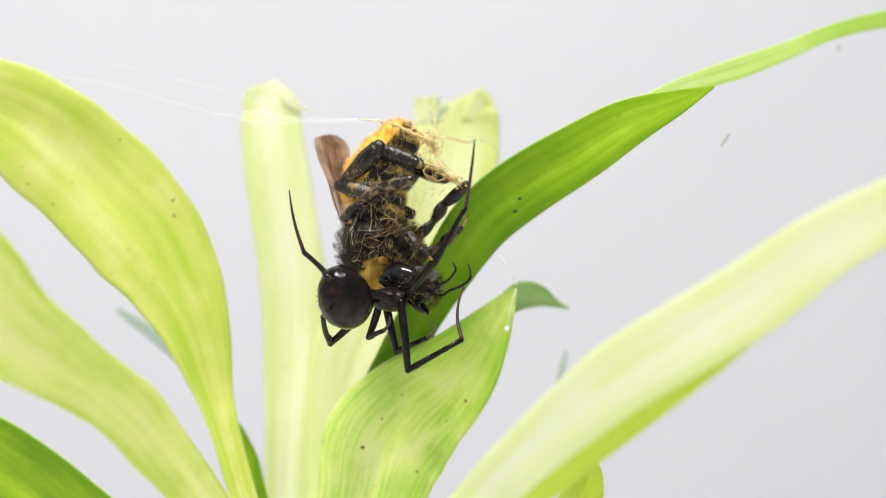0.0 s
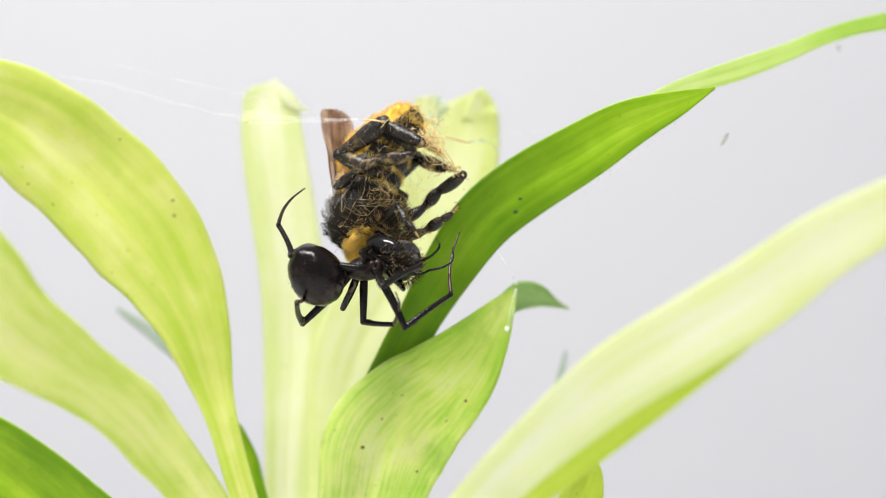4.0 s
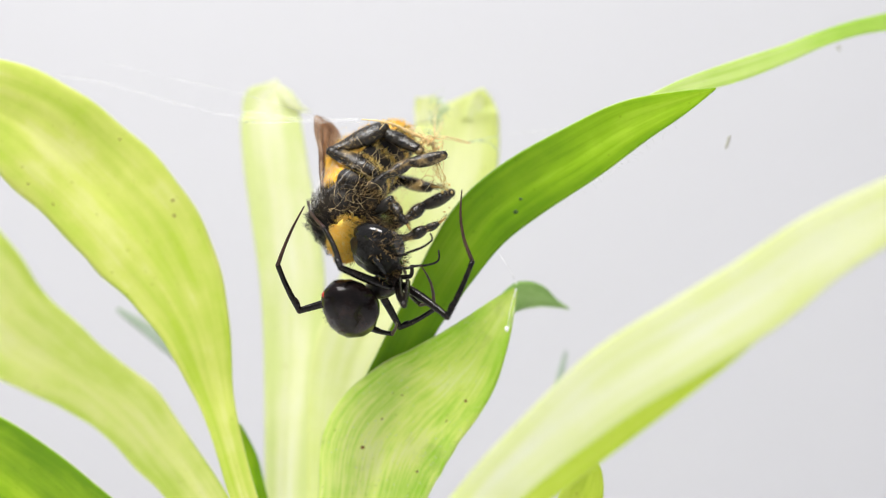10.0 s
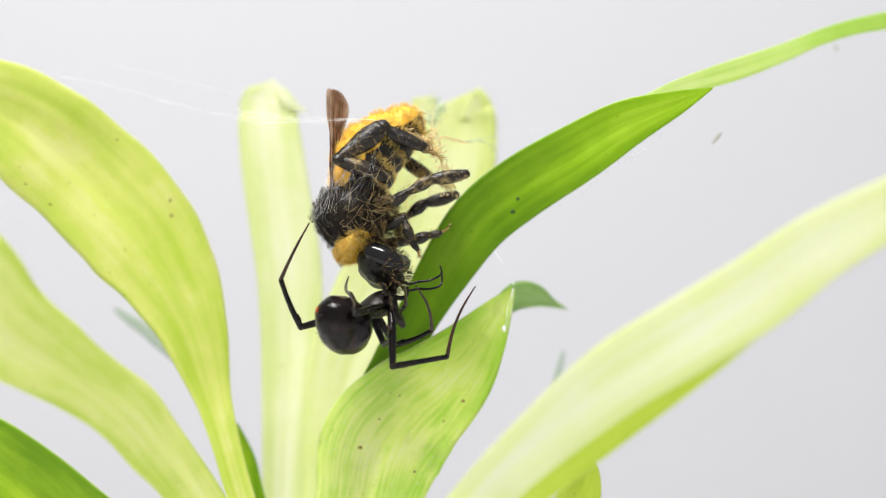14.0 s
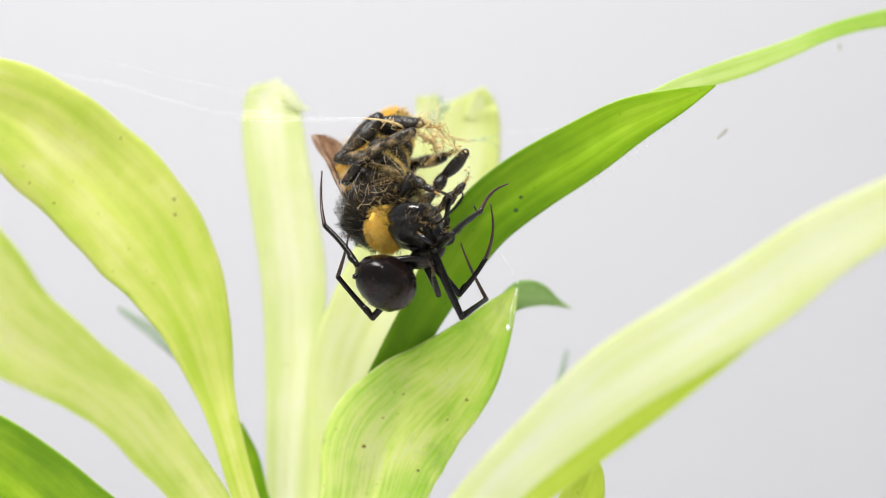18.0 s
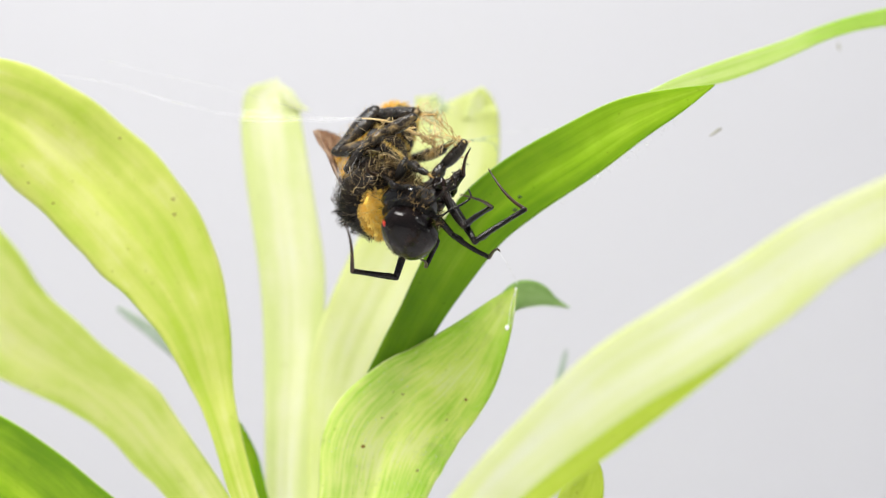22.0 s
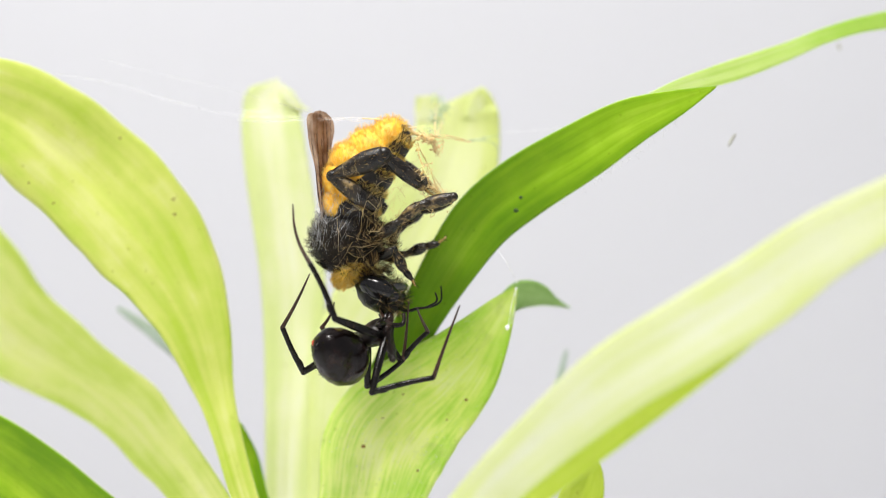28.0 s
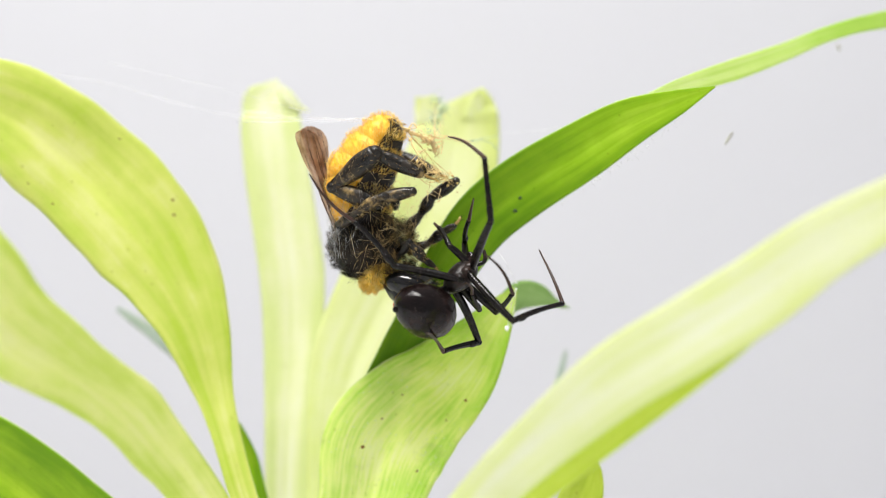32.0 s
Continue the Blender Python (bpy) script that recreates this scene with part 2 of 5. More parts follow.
def ring_material():
    """Golden on the back, black on the belly, with an uneven border; darker pits and dust."""
    m, nt, b, out = nodes_of("abdomen_ring")
    link = nt.links.new
    co = nt.nodes.new("ShaderNodeTexCoord")
    n1 = add(nt, "ShaderNodeTexNoise", Scale=900.0, Detail=5.0)
    n2 = add(nt, "ShaderNodeTexNoise", Scale=260.0, Detail=4.0)
    for n in (n1, n2):
        link(co.outputs["Object"], n.inputs["Vector"])
    dot = nt.nodes.new("ShaderNodeVectorMath")
    dot.operation = "DOT_PRODUCT"
    link(co.outputs["Object"], dot.inputs[0])
    dot.inputs[1].default_value = (1.0 / (100 * STEP), 0, -0.48 / (100 * STEP))
    shift = nt.nodes.new("ShaderNodeMath")
    shift.operation = "MULTIPLY_ADD"
    link(n2.outputs[0], shift.inputs[0])
    shift.inputs[1].default_value = 0.5
    link(dot.outputs["Value"], shift.inputs[2])
    side = ramp(nt, shift.outputs[0], [(0.0, (0, 0, 0)), (0.04, (1, 1, 1))])
    shift2 = nt.nodes.new("ShaderNodeMath")
    shift2.operation = "ADD"
    link(shift.outputs[0], shift2.inputs[0])
    shift2.inputs[1].default_value = 0.44
    link(shift2.outputs[0], side.inputs[0])
    gold = ramp(nt, n1.outputs[0], [(0.3, (0.74, 0.35, 0.02)), (0.5, (0.92, 0.53, 0.05)), (0.7, (0.95, 0.65, 0.12))])
    dark = ramp(nt, n1.outputs[0], [(0.35, (0.005, 0.004, 0.004)), (0.55, (0.016, 0.012, 0.01)), (0.7, (0.10, 0.07, 0.03))])
    mix = nt.nodes.new("ShaderNodeMix")
    mix.data_type = "RGBA"
    link(side.outputs[0], mix.inputs[0])
    link(gold.outputs[0], mix.inputs[6])
    link(dark.outputs[0], mix.inputs[7])
    link(mix.outputs[2], b.inputs["Base Color"])
    b.inputs["Roughness"].default_value = 0.5
    b.inputs["Specular IOR Level"].default_value = 0.25
    bp = add(nt, "ShaderNodeBump", Strength=0.6, Distance=0.00015)
    link(n1.outputs[0], bp.inputs["Height"])
    link(bp.outputs[0], b.inputs["Normal"])
    return m


BEE_RING = ring_material()


def silk_material(name, colour, clear):
    m, nt, b, out = nodes_of(name)
    b.inputs["Base Color"].default_value = (*colour, 1)
    b.inputs["Roughness"].default_value = 0.35
    tr = nt.nodes.new("ShaderNodeBsdfTransparent")
    mix = nt.nodes.new("ShaderNodeMixShader")
    co = nt.nodes.new("ShaderNodeTexCoord")
    n = add(nt, "ShaderNodeTexNoise", Scale=700.0, Detail=2.0)
    nt.links.new(co.outputs["Object"], n.inputs["Vector"])
    r = ramp(nt, n.outputs[0], [(0.35, (min(1, clear + 0.25),) * 3), (0.65, (max(0, clear - 0.25),) * 3)])
    nt.links.new(r.outputs[0], mix.inputs[0])
    nt.links.new(b.outputs[0], mix.inputs[1])
    nt.links.new(tr.outputs[0], mix.inputs[2])
    nt.links.new(mix.outputs[0], out.inputs[0])
    return m


SILK = silk_material("silk", (0.95, 0.95, 0.95), 0.45)
SILK_FAINT = silk_material("faint_silk", (0.95, 0.95, 0.95), 0.88)
SILK_SCRAP = silk_material("dusty_scrap", (0.80, 0.58, 0.22), 0.12)
SILK_WEB = silk_material("green_silk", (0.62, 0.76, 0.50), 0.35)
SILK_GOLD = silk_material("dusted_silk", (0.92, 0.70, 0.34), 0.15)


# ---- mesh helpers ----
def mesh_object(name, bm, materials, smooth=True):
    data = bpy.data.meshes.new(name)
    bm.to_mesh(data)
    bm.free()
    for m in materials if isinstance(materials, (list, tuple)) else [materials]:
        data.materials.append(m)
    if smooth:
        data.polygons.foreach_set("use_smooth", [True] * len(data.polygons))
    return new(name, data)


def part(name, bm, material, parent, label="", smooth=True):
    ob = mesh_object(name, bm, material, smooth)
    ob.parent = parent
    if label:
        tagged(ob, label)
    return ob


def curve_at(points, s):
    """A smooth line through points (any number of columns), s from 0 to 1."""
    p = np.asarray(points, float)
    n = len(p) - 1
    x = min(max(s, 0.0), 1.0) * n
    i = min(int(x), n - 1)
    f = x - i
    a, b, c, d = p[max(i - 1, 0)], p[i], p[i + 1], p[min(i + 2, n)]
    return b + 0.5 * f * (c - a + f * (2 * a - 5 * b + 4 * c - d + f * (3 * (b - c) + d - a)))


def tube(bm, points, radii, sides=8, rings=None, slot=0):
    """A closed tube along points with radii along it."""
    rings = rings or max(3, 4 * (len(points) - 1))
    up = Vector((0.31, 0.83, 0.46)).normalized()
    loops = []
    for i in range(rings + 1):
        s = i / rings
        c = Vector(curve_at(points, s))
        e = Vector(curve_at(points, min(1, s + 0.02))) - Vector(curve_at(points, max(0, s - 0.02)))
        e.normalize()
        side = up.cross(e)
        if side.length < 1e-4:
            side = e.orthogonal()
        side.normalize()
        up = e.cross(side)
        r = float(curve_at([[x] for x in radii], s)[0])
        loops.append([bm.verts.new(c + r * (math.cos(a) * side + math.sin(a) * up))
                      for a in (2 * math.pi * k / sides for k in range(sides))])
    for a, b in zip(loops, loops[1:]):
        for k in range(sides):
            bm.faces.new((a[k], a[(k + 1) % sides], b[(k + 1) % sides], b[k])).material_index = slot
    bm.faces.new(loops[0][::-1]).material_index = slot
    bm.faces.new(loops[-1]).material_index = slot
    return bm


def blob(bm, centre, radii, turn=None, rings=14, sides=20, shape=None, slot=0):
    """An ovoid; shape(p) may push a unit-sphere point."""
    turn = turn or Matrix.Identity(3)
    grid = []
    for i in range(1, rings):
        th = math.pi * i / rings
        grid.append([])
        for k in range(sides):
            ph = 2 * math.pi * k / sides
            grid[-1].append(Vector((math.sin(th) * math.cos(ph), math.sin(th) * math.sin(ph), math.cos(th))))
    def put(p):
        q = shape(p) if shape else p
        return bm.verts.new(Vector(centre) + turn @ Vector((q.x * radii[0], q.y * radii[1], q.z * radii[2])))
    rows = [[put(p) for p in row] for row in grid]
    top, low = put(Vector((0, 0, 1))), put(Vector((0, 0, -1)))
    for k in range(sides):
        j = (k + 1) % sides
        bm.faces.new((top, rows[0][k], rows[0][j])).material_index = slot
        bm.faces.new((low, rows[-1][j], rows[-1][k])).material_index = slot
        for a, b in zip(rows, rows[1:]):
            bm.faces.new((a[k], b[k], b[j], a[j])).material_index = slot
    return bm


def hair(bm, root, tip, r, bend=None):
    """One tapered three-sided hair, bent at its middle."""
    d = tip - root
    a = d.orthogonal().normalized() * r
    b = d.normalized().cross(a)
    mid = (root + tip) / 2 + (bend if bend else Vector())
    ring = [root + a, root - a * 0.5 + b * 0.87, root - a * 0.5 - b * 0.87]
    ring2 = [mid + (v - root) * 0.7 for v in ring]
    v1, v2, v3 = [bm.verts.new(v) for v in ring], [bm.verts.new(v) for v in ring2], bm.verts.new(tip)
    for k in range(3):
        j = (k + 1) % 3
        bm.faces.new((v1[k], v1[j], v2[j], v2[k]))
        bm.faces.new((v2[k], v2[j], v3))


def fur(bm, rnd, centre, radii, count, length, thick, lay, keep=None, turn=None, matted=0.0, tufts=150):
    """Hairs over an ovoid, leaning along lay; matted draws the hair tips together into tufts."""
    turn = turn or Matrix.Identity(3)
    lay = Vector(lay)

    def root_and_normal(p):
        root = Vector(centre) + turn @ Vector((p.x * radii[0], p.y * radii[1], p.z * radii[2])) * 0.97
        return root, (turn @ Vector((p.x / radii[0], p.y / radii[1], p.z / radii[2]))).normalized()

    def loose():
        return Vector((rnd.gauss(0, 1), rnd.gauss(0, 1), rnd.gauss(0, 1)))

    heads = []
    for _ in range(tufts if matted else 0):
        p = loose().normalized()
        root, nrm = root_and_normal(p)
        heads.append((p, root + (nrm * 0.7 + lay + 0.5 * loose()).normalized() * length * rnd.uniform(0.7, 1.5)))
    ways = np.array([tuple(p) for p, tip in heads]) if heads else None
    done = 0
    while done < count:
        p = loose().normalized()
        if keep and not keep(p, rnd):
            continue
        done += 1
        root, nrm = root_and_normal(p)
        way = (nrm + lay + 0.45 * loose()).normalized()
        ln = length * rnd.uniform(0.5, 1.3)
        tip = root + way * ln
        if heads and rnd.random() < 0.9:
            tip = tip.lerp(heads[int(np.argmax(ways @ np.array(tuple(p))))][1], matted * rnd.uniform(0.6, 1.0))
        hair(bm, root, tip, thick * rnd.uniform(0.6, 1.3), lay * -0.12 * ln + nrm * 0.18 * ln)


# ---- setting ----
def slab(name, corner_a, corner_b, material):
    bm = bmesh.new()
    bmesh.ops.create_cube(bm, size=1)
    a, b = Vector(corner_a), Vector(corner_b)
    for v in bm.verts:
        v.co = Vector([a[i] + (b[i] - a[i]) * (v.co[i] + 0.5) for i in range(3)])
    return tagged(mesh_object(name, bm, material, False), kind="structure")


tagged(slab("ground", (-1.2, -1.0, -0.02), (1.2, 0.30, 0.0), TABLE), "plain white table surface under the plant", "ground")
tagged(slab("backdrop", (-1.2, 0.30, -0.02), (1.2, 0.32, 1.1), WALL), "plain pale grey paper backdrop behind the plant", "backdrop")


# ---- the plant ----
def blade(bm, rows, slot=0, fold=0.16, curl=0.0, wave=0.0, ripple=0.0, seed=1, n=44, m=20):
    """A strap leaf along rows of (u, v, depth, half width, lean): V-folded at its midrib, a real thickness.
    lean turns the blade about its midrib, in degrees."""
    rnd = random.Random(seed)
    ph = rnd.uniform(0, 6)
    uvs = bm.loops.layers.uv.get("UVMap") or bm.loops.layers.uv.new("UVMap")
    runs = bm.loops.layers.uv.get("Length") or bm.loops.layers.uv.new("Length")
    uvs = bm.loops.layers.uv.get("UVMap")
    top, low = [], []
    pts = [(*spot(u, v, d), hw * STEP * (1 + d * 0.001 / REACH), lean) for u, v, d, hw, lean in rows]
    for i in range(n + 1):
        s = i / n
        q = curve_at(pts, s)
        c = Vector(q[:3])
        e = Vector(curve_at(pts, min(1, s + 0.01))[:3]) - Vector(curve_at(pts, max(0, s - 0.01))[:3])
        e.normalize()
        face = Vector((0, -1, 0))
        across = e.cross(face).normalized()
        out = across.cross(e).normalized()
        turn = Matrix.Rotation(radians(q[4]), 3, e)
        across, out = turn @ across, turn @ out
        if out.y > 0:
            out = -out
        hw = max(float(q[3]), 0.00004)
        a, b = [], []
        for k in range(m + 1):
            x = 2 * k / m - 1
            h = -fold * hw * (1 - abs(x)) ** 1.2 + curl * hw * x * x
            h += wave * hw * math.sin(9 * s + ph + 2.5 * x) * x
            h += 0.006 * hw * math.sin(20 * x + ph)
            xx = x + ripple * x * abs(x) * (math.sin(31 * s + ph + 1.7 * x) + 0.6 * math.sin(67 * s + 2 * ph))
            p = c + across * (xx * hw) + out * h
            thick = 0.00028 * (1 - 0.75 * abs(x) ** 3)
            a.append(bm.verts.new(p + out * thick * 0.5))
            b.append(bm.verts.new(p - out * thick * 0.5))
        top.append(a)
        low.append(b)
    def quad(vs, uvc):
        f = bm.faces.new(vs)
        f.material_index = slot
        for lp, c in zip(f.loops, uvc):
            lp[uvs].uv = (c[0], c[1] + seed * 3.7)
            lp[runs].uv = (c[0], c[1] / 4)
    for i in range(n):
        s0, s1 = i * 4 / n, (i + 1) * 4 / n
        for k in range(m):
            x0, x1 = k / m, (k + 1) / m
            quad((top[i][k], top[i][k + 1], top[i + 1][k + 1], top[i + 1][k]), ((x0, s0), (x1, s0), (x1, s1), (x0, s1)))
            quad((low[i][k], low[i + 1][k], low[i + 1][k + 1], low[i][k + 1]), ((x0, s0), (x0, s1), (x1, s1), (x1, s0)))
        for k, x in ((0, 0), (m, 1)):
            quad((top[i][k], top[i + 1][k], low[i + 1][k], low[i][k]), ((x, s0), (x, s1), (x, s1), (x, s0)))
    for row in (0, n):
        quad(top[row] + low[row][::-1], [(k / m, 4 * row / n) for k in range(m + 1)] + [(k / m, 4 * row / n) for k in range(m, -1, -1)])
    return bm


plant = tagged(new("house_plant"), "strap-leaved green house plant with pale yellow-green arching leaves", "plant")
CROWN = (545, 1180, 8)
plant.location = (0, 0, 0)

stem_bm = bmesh.new()
base = spot(*CROWN)
tube(stem_bm, [(base.x, base.y, -0.002), (base.x, base.y, base.z * 0.5), (base.x + 0.0005, base.y, base.z), (base.x + 0.001, base.y, base.z + 0.012)],
     [0.0052, 0.0048, 0.0050, 0.0036], 14)
part("stem", stem_bm, STEM, plant, "short pale green stem")


def leaf(rows, materials, label, extra=(), **look_of):
    bm = bmesh.new()
    blade(bm, rows, **look_of)
    for i, (r, o) in enumerate(extra):
        blade(bm, r, slot=min(i + 1, len(materials) - 1), **o)
    bmesh.ops.recalc_face_normals(bm, faces=bm.faces[:])
    return part("leaf", bm, materials, plant, label)


# arching leaf with small brown flecks
leaf_fleck = leaf([(530, 1170, 8, 24, 0), (480, 1020, 10, 24, 0), (432, 882, 12, 24, 5), (396, 757, 14, 27, 8), (377, 688, 15, 37, 8), (348, 584, 15, 62, 8),
      (313, 507, 15, 83, 8), (271, 437, 15, 101, 8), (221, 375, 15, 107, 8), (150, 306, 15, 106, 8), (82, 246, 14, 103, 8), (17, 203, 13, 92, 8),
      (-70, 168, 11, 74, 8), (-160, 150, 9, 50, 8), (-240, 170, 6, 3, 8)],
     [LEAF_LIME], "broad lime green arching leaf with brown flecks", fold=0.08, wave=0.05, ripple=0.018, n=72, seed=2)
# lower arching leaf
leaf_low = leaf([(520, 1180, -4, 30, 0), (430, 1000, -12, 38, 0), (337, 862, -18, 48, 0), (280, 791, -21, 56, 0), (227, 728, -23, 62, 0), (165, 681, -25, 63, 0),
      (95, 635, -27, 75, 0), (10, 577, -29, 92, 0), (-45, 510, -31, 98, 0), (-130, 400, -33, 88, 0), (-220, 300, -35, 50, 0), (-290, 230, -36, 3, 0)],
     [LEAF_LOW], "pale lime leaf arching low beside the fleck-marked one", fold=0.10, wave=0.04, ripple=0.015, n=60, seed=3)
# dark leaf close to the ground
leaf_dark = leaf([(510, 1190, -3, 30, 0), (340, 1060, -8, 60, 0), (153, 948, -11, 82, 0), (53, 870, -12, 84, 0), (-50, 800, -13, 80, 0), (-160, 735, -13, 55, 0),
      (-270, 690, -13, 3, 0)],
     [LEAF_DARK], "deep green low leaf", fold=0.2, seed=4)
# upright pale leaf with a turned-over tip
leaf([(540, 1170, 20, 30, 0), (510, 1000, 24, 36, 0), (507, 882, 27, 38, 0), (511, 740, 29, 43, 0), (518, 600, 31, 52, 0), (517, 490, 32, 58, 0),
      (503, 390, 33, 58, 0), (489, 300, 34, 57, 0), (480, 228, 35, 54, 0), (479, 200, 35.5, 51, 0), (474, 178, 36, 44, 0), (482, 160, 36.5, 22, 0), (491, 142, 37, 2, 0)],
     [LEAF_PALE, LEAF_PALE], "upright pale yellow leaf with a turned-over tip",
     [([(496, 152, 36.2, 3, 0), (506, 170, 35.6, 12, 0), (520, 185, 35.2, 10, 0), (533, 193, 35.0, 5, 0), (547, 197, 34.9, 1, 0)], dict(seed=9, n=14, m=6, fold=0.12))],
     fold=0.10, seed=5)
# pale leaf behind the insects, with a broken end
leaf_back = leaf([(560, 1170, 16, 30, 0), (575, 1000, 19, 42, 0), (588, 882, 22, 46, 0), (600, 770, 24, 58, 0), (625, 650, 26, 78, 0), (680, 530, 28, 88, 0),
      (745, 405, 30, 90, 0), (795, 300, 32, 84, 0), (809, 230, 33.5, 75, 0), (807, 205, 34, 72, 0), (802, 188, 34.5, 66, 0), (798, 178, 35, 58, 0)],
     [LEAF_BACK, LEAF_BACK], "pale yellow leaf with a folded-over end",
     [([(842, 215, 34.0, 26, 0), (846, 190, 34.2, 22, 0), (848, 174, 34.4, 13, 0), (847, 162, 34.5, 3, 0)], dict(seed=19, n=14, m=6, fold=0.05)),
      ([(756, 220, 33.8, 22, 0), (756, 192, 34.1, 22, 0), (754, 172, 34.4, 19, 0)], dict(seed=20, n=10, m=6, fold=0.05))],
     fold=0.10, seed=6)
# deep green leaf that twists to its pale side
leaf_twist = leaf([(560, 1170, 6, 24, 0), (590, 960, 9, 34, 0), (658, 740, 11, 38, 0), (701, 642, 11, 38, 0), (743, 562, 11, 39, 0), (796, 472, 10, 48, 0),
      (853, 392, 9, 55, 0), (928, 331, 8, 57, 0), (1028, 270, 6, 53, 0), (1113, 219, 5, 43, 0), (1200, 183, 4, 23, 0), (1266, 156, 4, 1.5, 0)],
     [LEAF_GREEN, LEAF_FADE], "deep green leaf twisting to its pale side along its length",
     [([(1112, 190, 7, 3, 0), (1160, 170, 8, 8, 0), (1215, 152, 10, 15, 0), (1300, 126, 14, 19, 0), (1390, 94, 18, 16, 0), (1455, 67, 20, 14, 0),
        (1520, 47, 22, 14, 0), (1600, 33, 24, 16, 0), (1720, 20, 26, 12, 0), (1790, 14, 27, 2, 0)], dict(seed=8, fold=0.05))],
     fold=0.09, wave=0.03, seed=7)
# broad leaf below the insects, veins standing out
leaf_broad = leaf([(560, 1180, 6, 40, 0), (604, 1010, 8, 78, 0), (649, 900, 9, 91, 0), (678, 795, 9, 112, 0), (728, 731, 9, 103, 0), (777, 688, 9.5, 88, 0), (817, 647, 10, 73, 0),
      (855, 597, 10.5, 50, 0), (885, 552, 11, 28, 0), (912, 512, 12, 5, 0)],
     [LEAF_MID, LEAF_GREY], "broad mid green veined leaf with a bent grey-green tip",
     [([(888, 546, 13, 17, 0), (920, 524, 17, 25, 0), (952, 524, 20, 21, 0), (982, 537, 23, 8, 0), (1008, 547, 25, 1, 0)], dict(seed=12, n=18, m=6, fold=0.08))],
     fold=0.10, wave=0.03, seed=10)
# long pale leaf nearest the lens
leaf([(570, 1180, 0, 36, 0), (720, 1040, -20, 42, 0), (858, 880, -32, 48, 0), (944, 795, -35, 53, 0), (1082, 678, -38, 65, 0), (1206, 602, -40, 69, 0),
      (1338, 522, -41, 69, 0), (1450, 440, -42, 62, 0), (1568, 374, -43, 54, 0), (1700, 310, -44, 42, 0), (1850, 260, -45, 3, 0)],
     [LEAF_CREAM, LEAF_UNDER], "long cream-green arching leaf with a turned-under edge",
     [([(590, 1190, 2, 14, 0), (742, 1068, -18, 20, 0), (894, 922, -30, 26, 25), (986, 845, -33, 30, 25), (1131, 736, -36, 30, 25), (1251, 655, -38, 19, 20), (1333, 600, -39, 7, 0), (1385, 562, -40, 1, 0)],
       dict(seed=23, fold=0.04))], fold=0.03, seed=13)
# small leaves seen past the others
leaf([(600, 1190, 10, 20, 0), (860, 1060, 10, 30, 0), (1000, 950, 10, 42, 0), (1028, 882, 10, 40, 0), (1044, 835, 10, 24, 0), (1050, 808, 10, 2, 0)],
     [LEAF_FOLD], "short lime leaf under the long one", seed=14, n=24)
leaf([(530, 1180, 15, 16, 0), (470, 960, 18, 24, 0), (447, 870, 19, 24, 0), (438, 810, 20, 18, 0), (424, 750, 20, 2, 0)],
     [LEAF_DARK], "narrow deep green leaf behind", seed=15, n=20, m=6)
leaf([(530, 1170, 16, 10, 0), (430, 850, 22, 14, 0), (350, 670, 24, 14, 0), (280, 600, 33, 11, 0), (235, 566, 35, 8, 0), (208, 547, 36, 4, 0)],
     [LEAF_SLATE], "thin grey-green leaf tip far behind", seed=16, n=24, m=6)
leaf([(600, 1180, 14, 9, 0), (850, 980, 20, 10, 0), (975, 760, 24, 9, 0), (988, 690, 33, 7, 0), (994, 655, 35, 6, 0), (1002, 622, 36, 3, 0)],
     [LEAF_SLATE], "thin grey-green shoot behind the long leaf", seed=17, n=24, m=6)


# ---- the bee: head down, back to -x, belly to +x; plan steps in its own space ----
bee = tagged(new("bee"), "dead black and golden furry bee hanging head down in silk", "bee")


def steps(points):
    return [tuple(c * STEP for c in p) for p in points]


def ball(bm, centre, radii, turn=None, **kw):
    return blob(bm, Vector(centre) * STEP, [r * STEP for r in radii], turn, **kw)


LEAN = Euler((0, radians(16), 0)).to_matrix()
rnd = random.Random(11)

# abdomen: overlapping rings, golden above, black beneath
SEGMENTS = ((-60, -4, 54, 55), (-62, 32, 62, 61), (-54, 67, 61, 60), (-36, 98, 53, 53), (-16, 123, 40, 41))
for x, z, rx, ry in SEGMENTS:
    bm = bmesh.new()
    ball(bm, (x, 0, z), (rx, ry, 44), LEAN, rings=14, sides=30)
    part("abdomen_ring", bm, BEE_RING, bee)
bm = bmesh.new()
for x, z, rx, ry in SEGMENTS:
    fur(bm, rnd, Vector((x, 0, z)) * STEP, (rx * STEP, ry * STEP, 44 * STEP), 1700, 11 * STEP, 0.32 * STEP, (-0.1, 0, 1.3),
        lambda p, r: p.x < max(-0.16, (z - 76) * 0.014) + r.gauss(0, 0.12), LEAN, matted=0.5, tufts=260)
tagged(part("golden_fur", bm, GOLD_HAIR, bee, "golden yellow fur of the back"), kind="stuff")
bm = bmesh.new()
for x, z, rx, ry in SEGMENTS:
    fur(bm, rnd, Vector((x, 0, z)) * STEP, (rx * STEP, ry * STEP, 44 * STEP), 460, 9 * STEP, 0.36 * STEP, (0.1, 0, 1.2),
        lambda p, r: p.x > -0.1 and 0.12 < p.z + r.gauss(0, 0.06) < 0.42, LEAN)
tagged(part("belly_fringe", bm, OCHRE_HAIR, bee, "dusty yellow fringe of the belly"), kind="stuff")

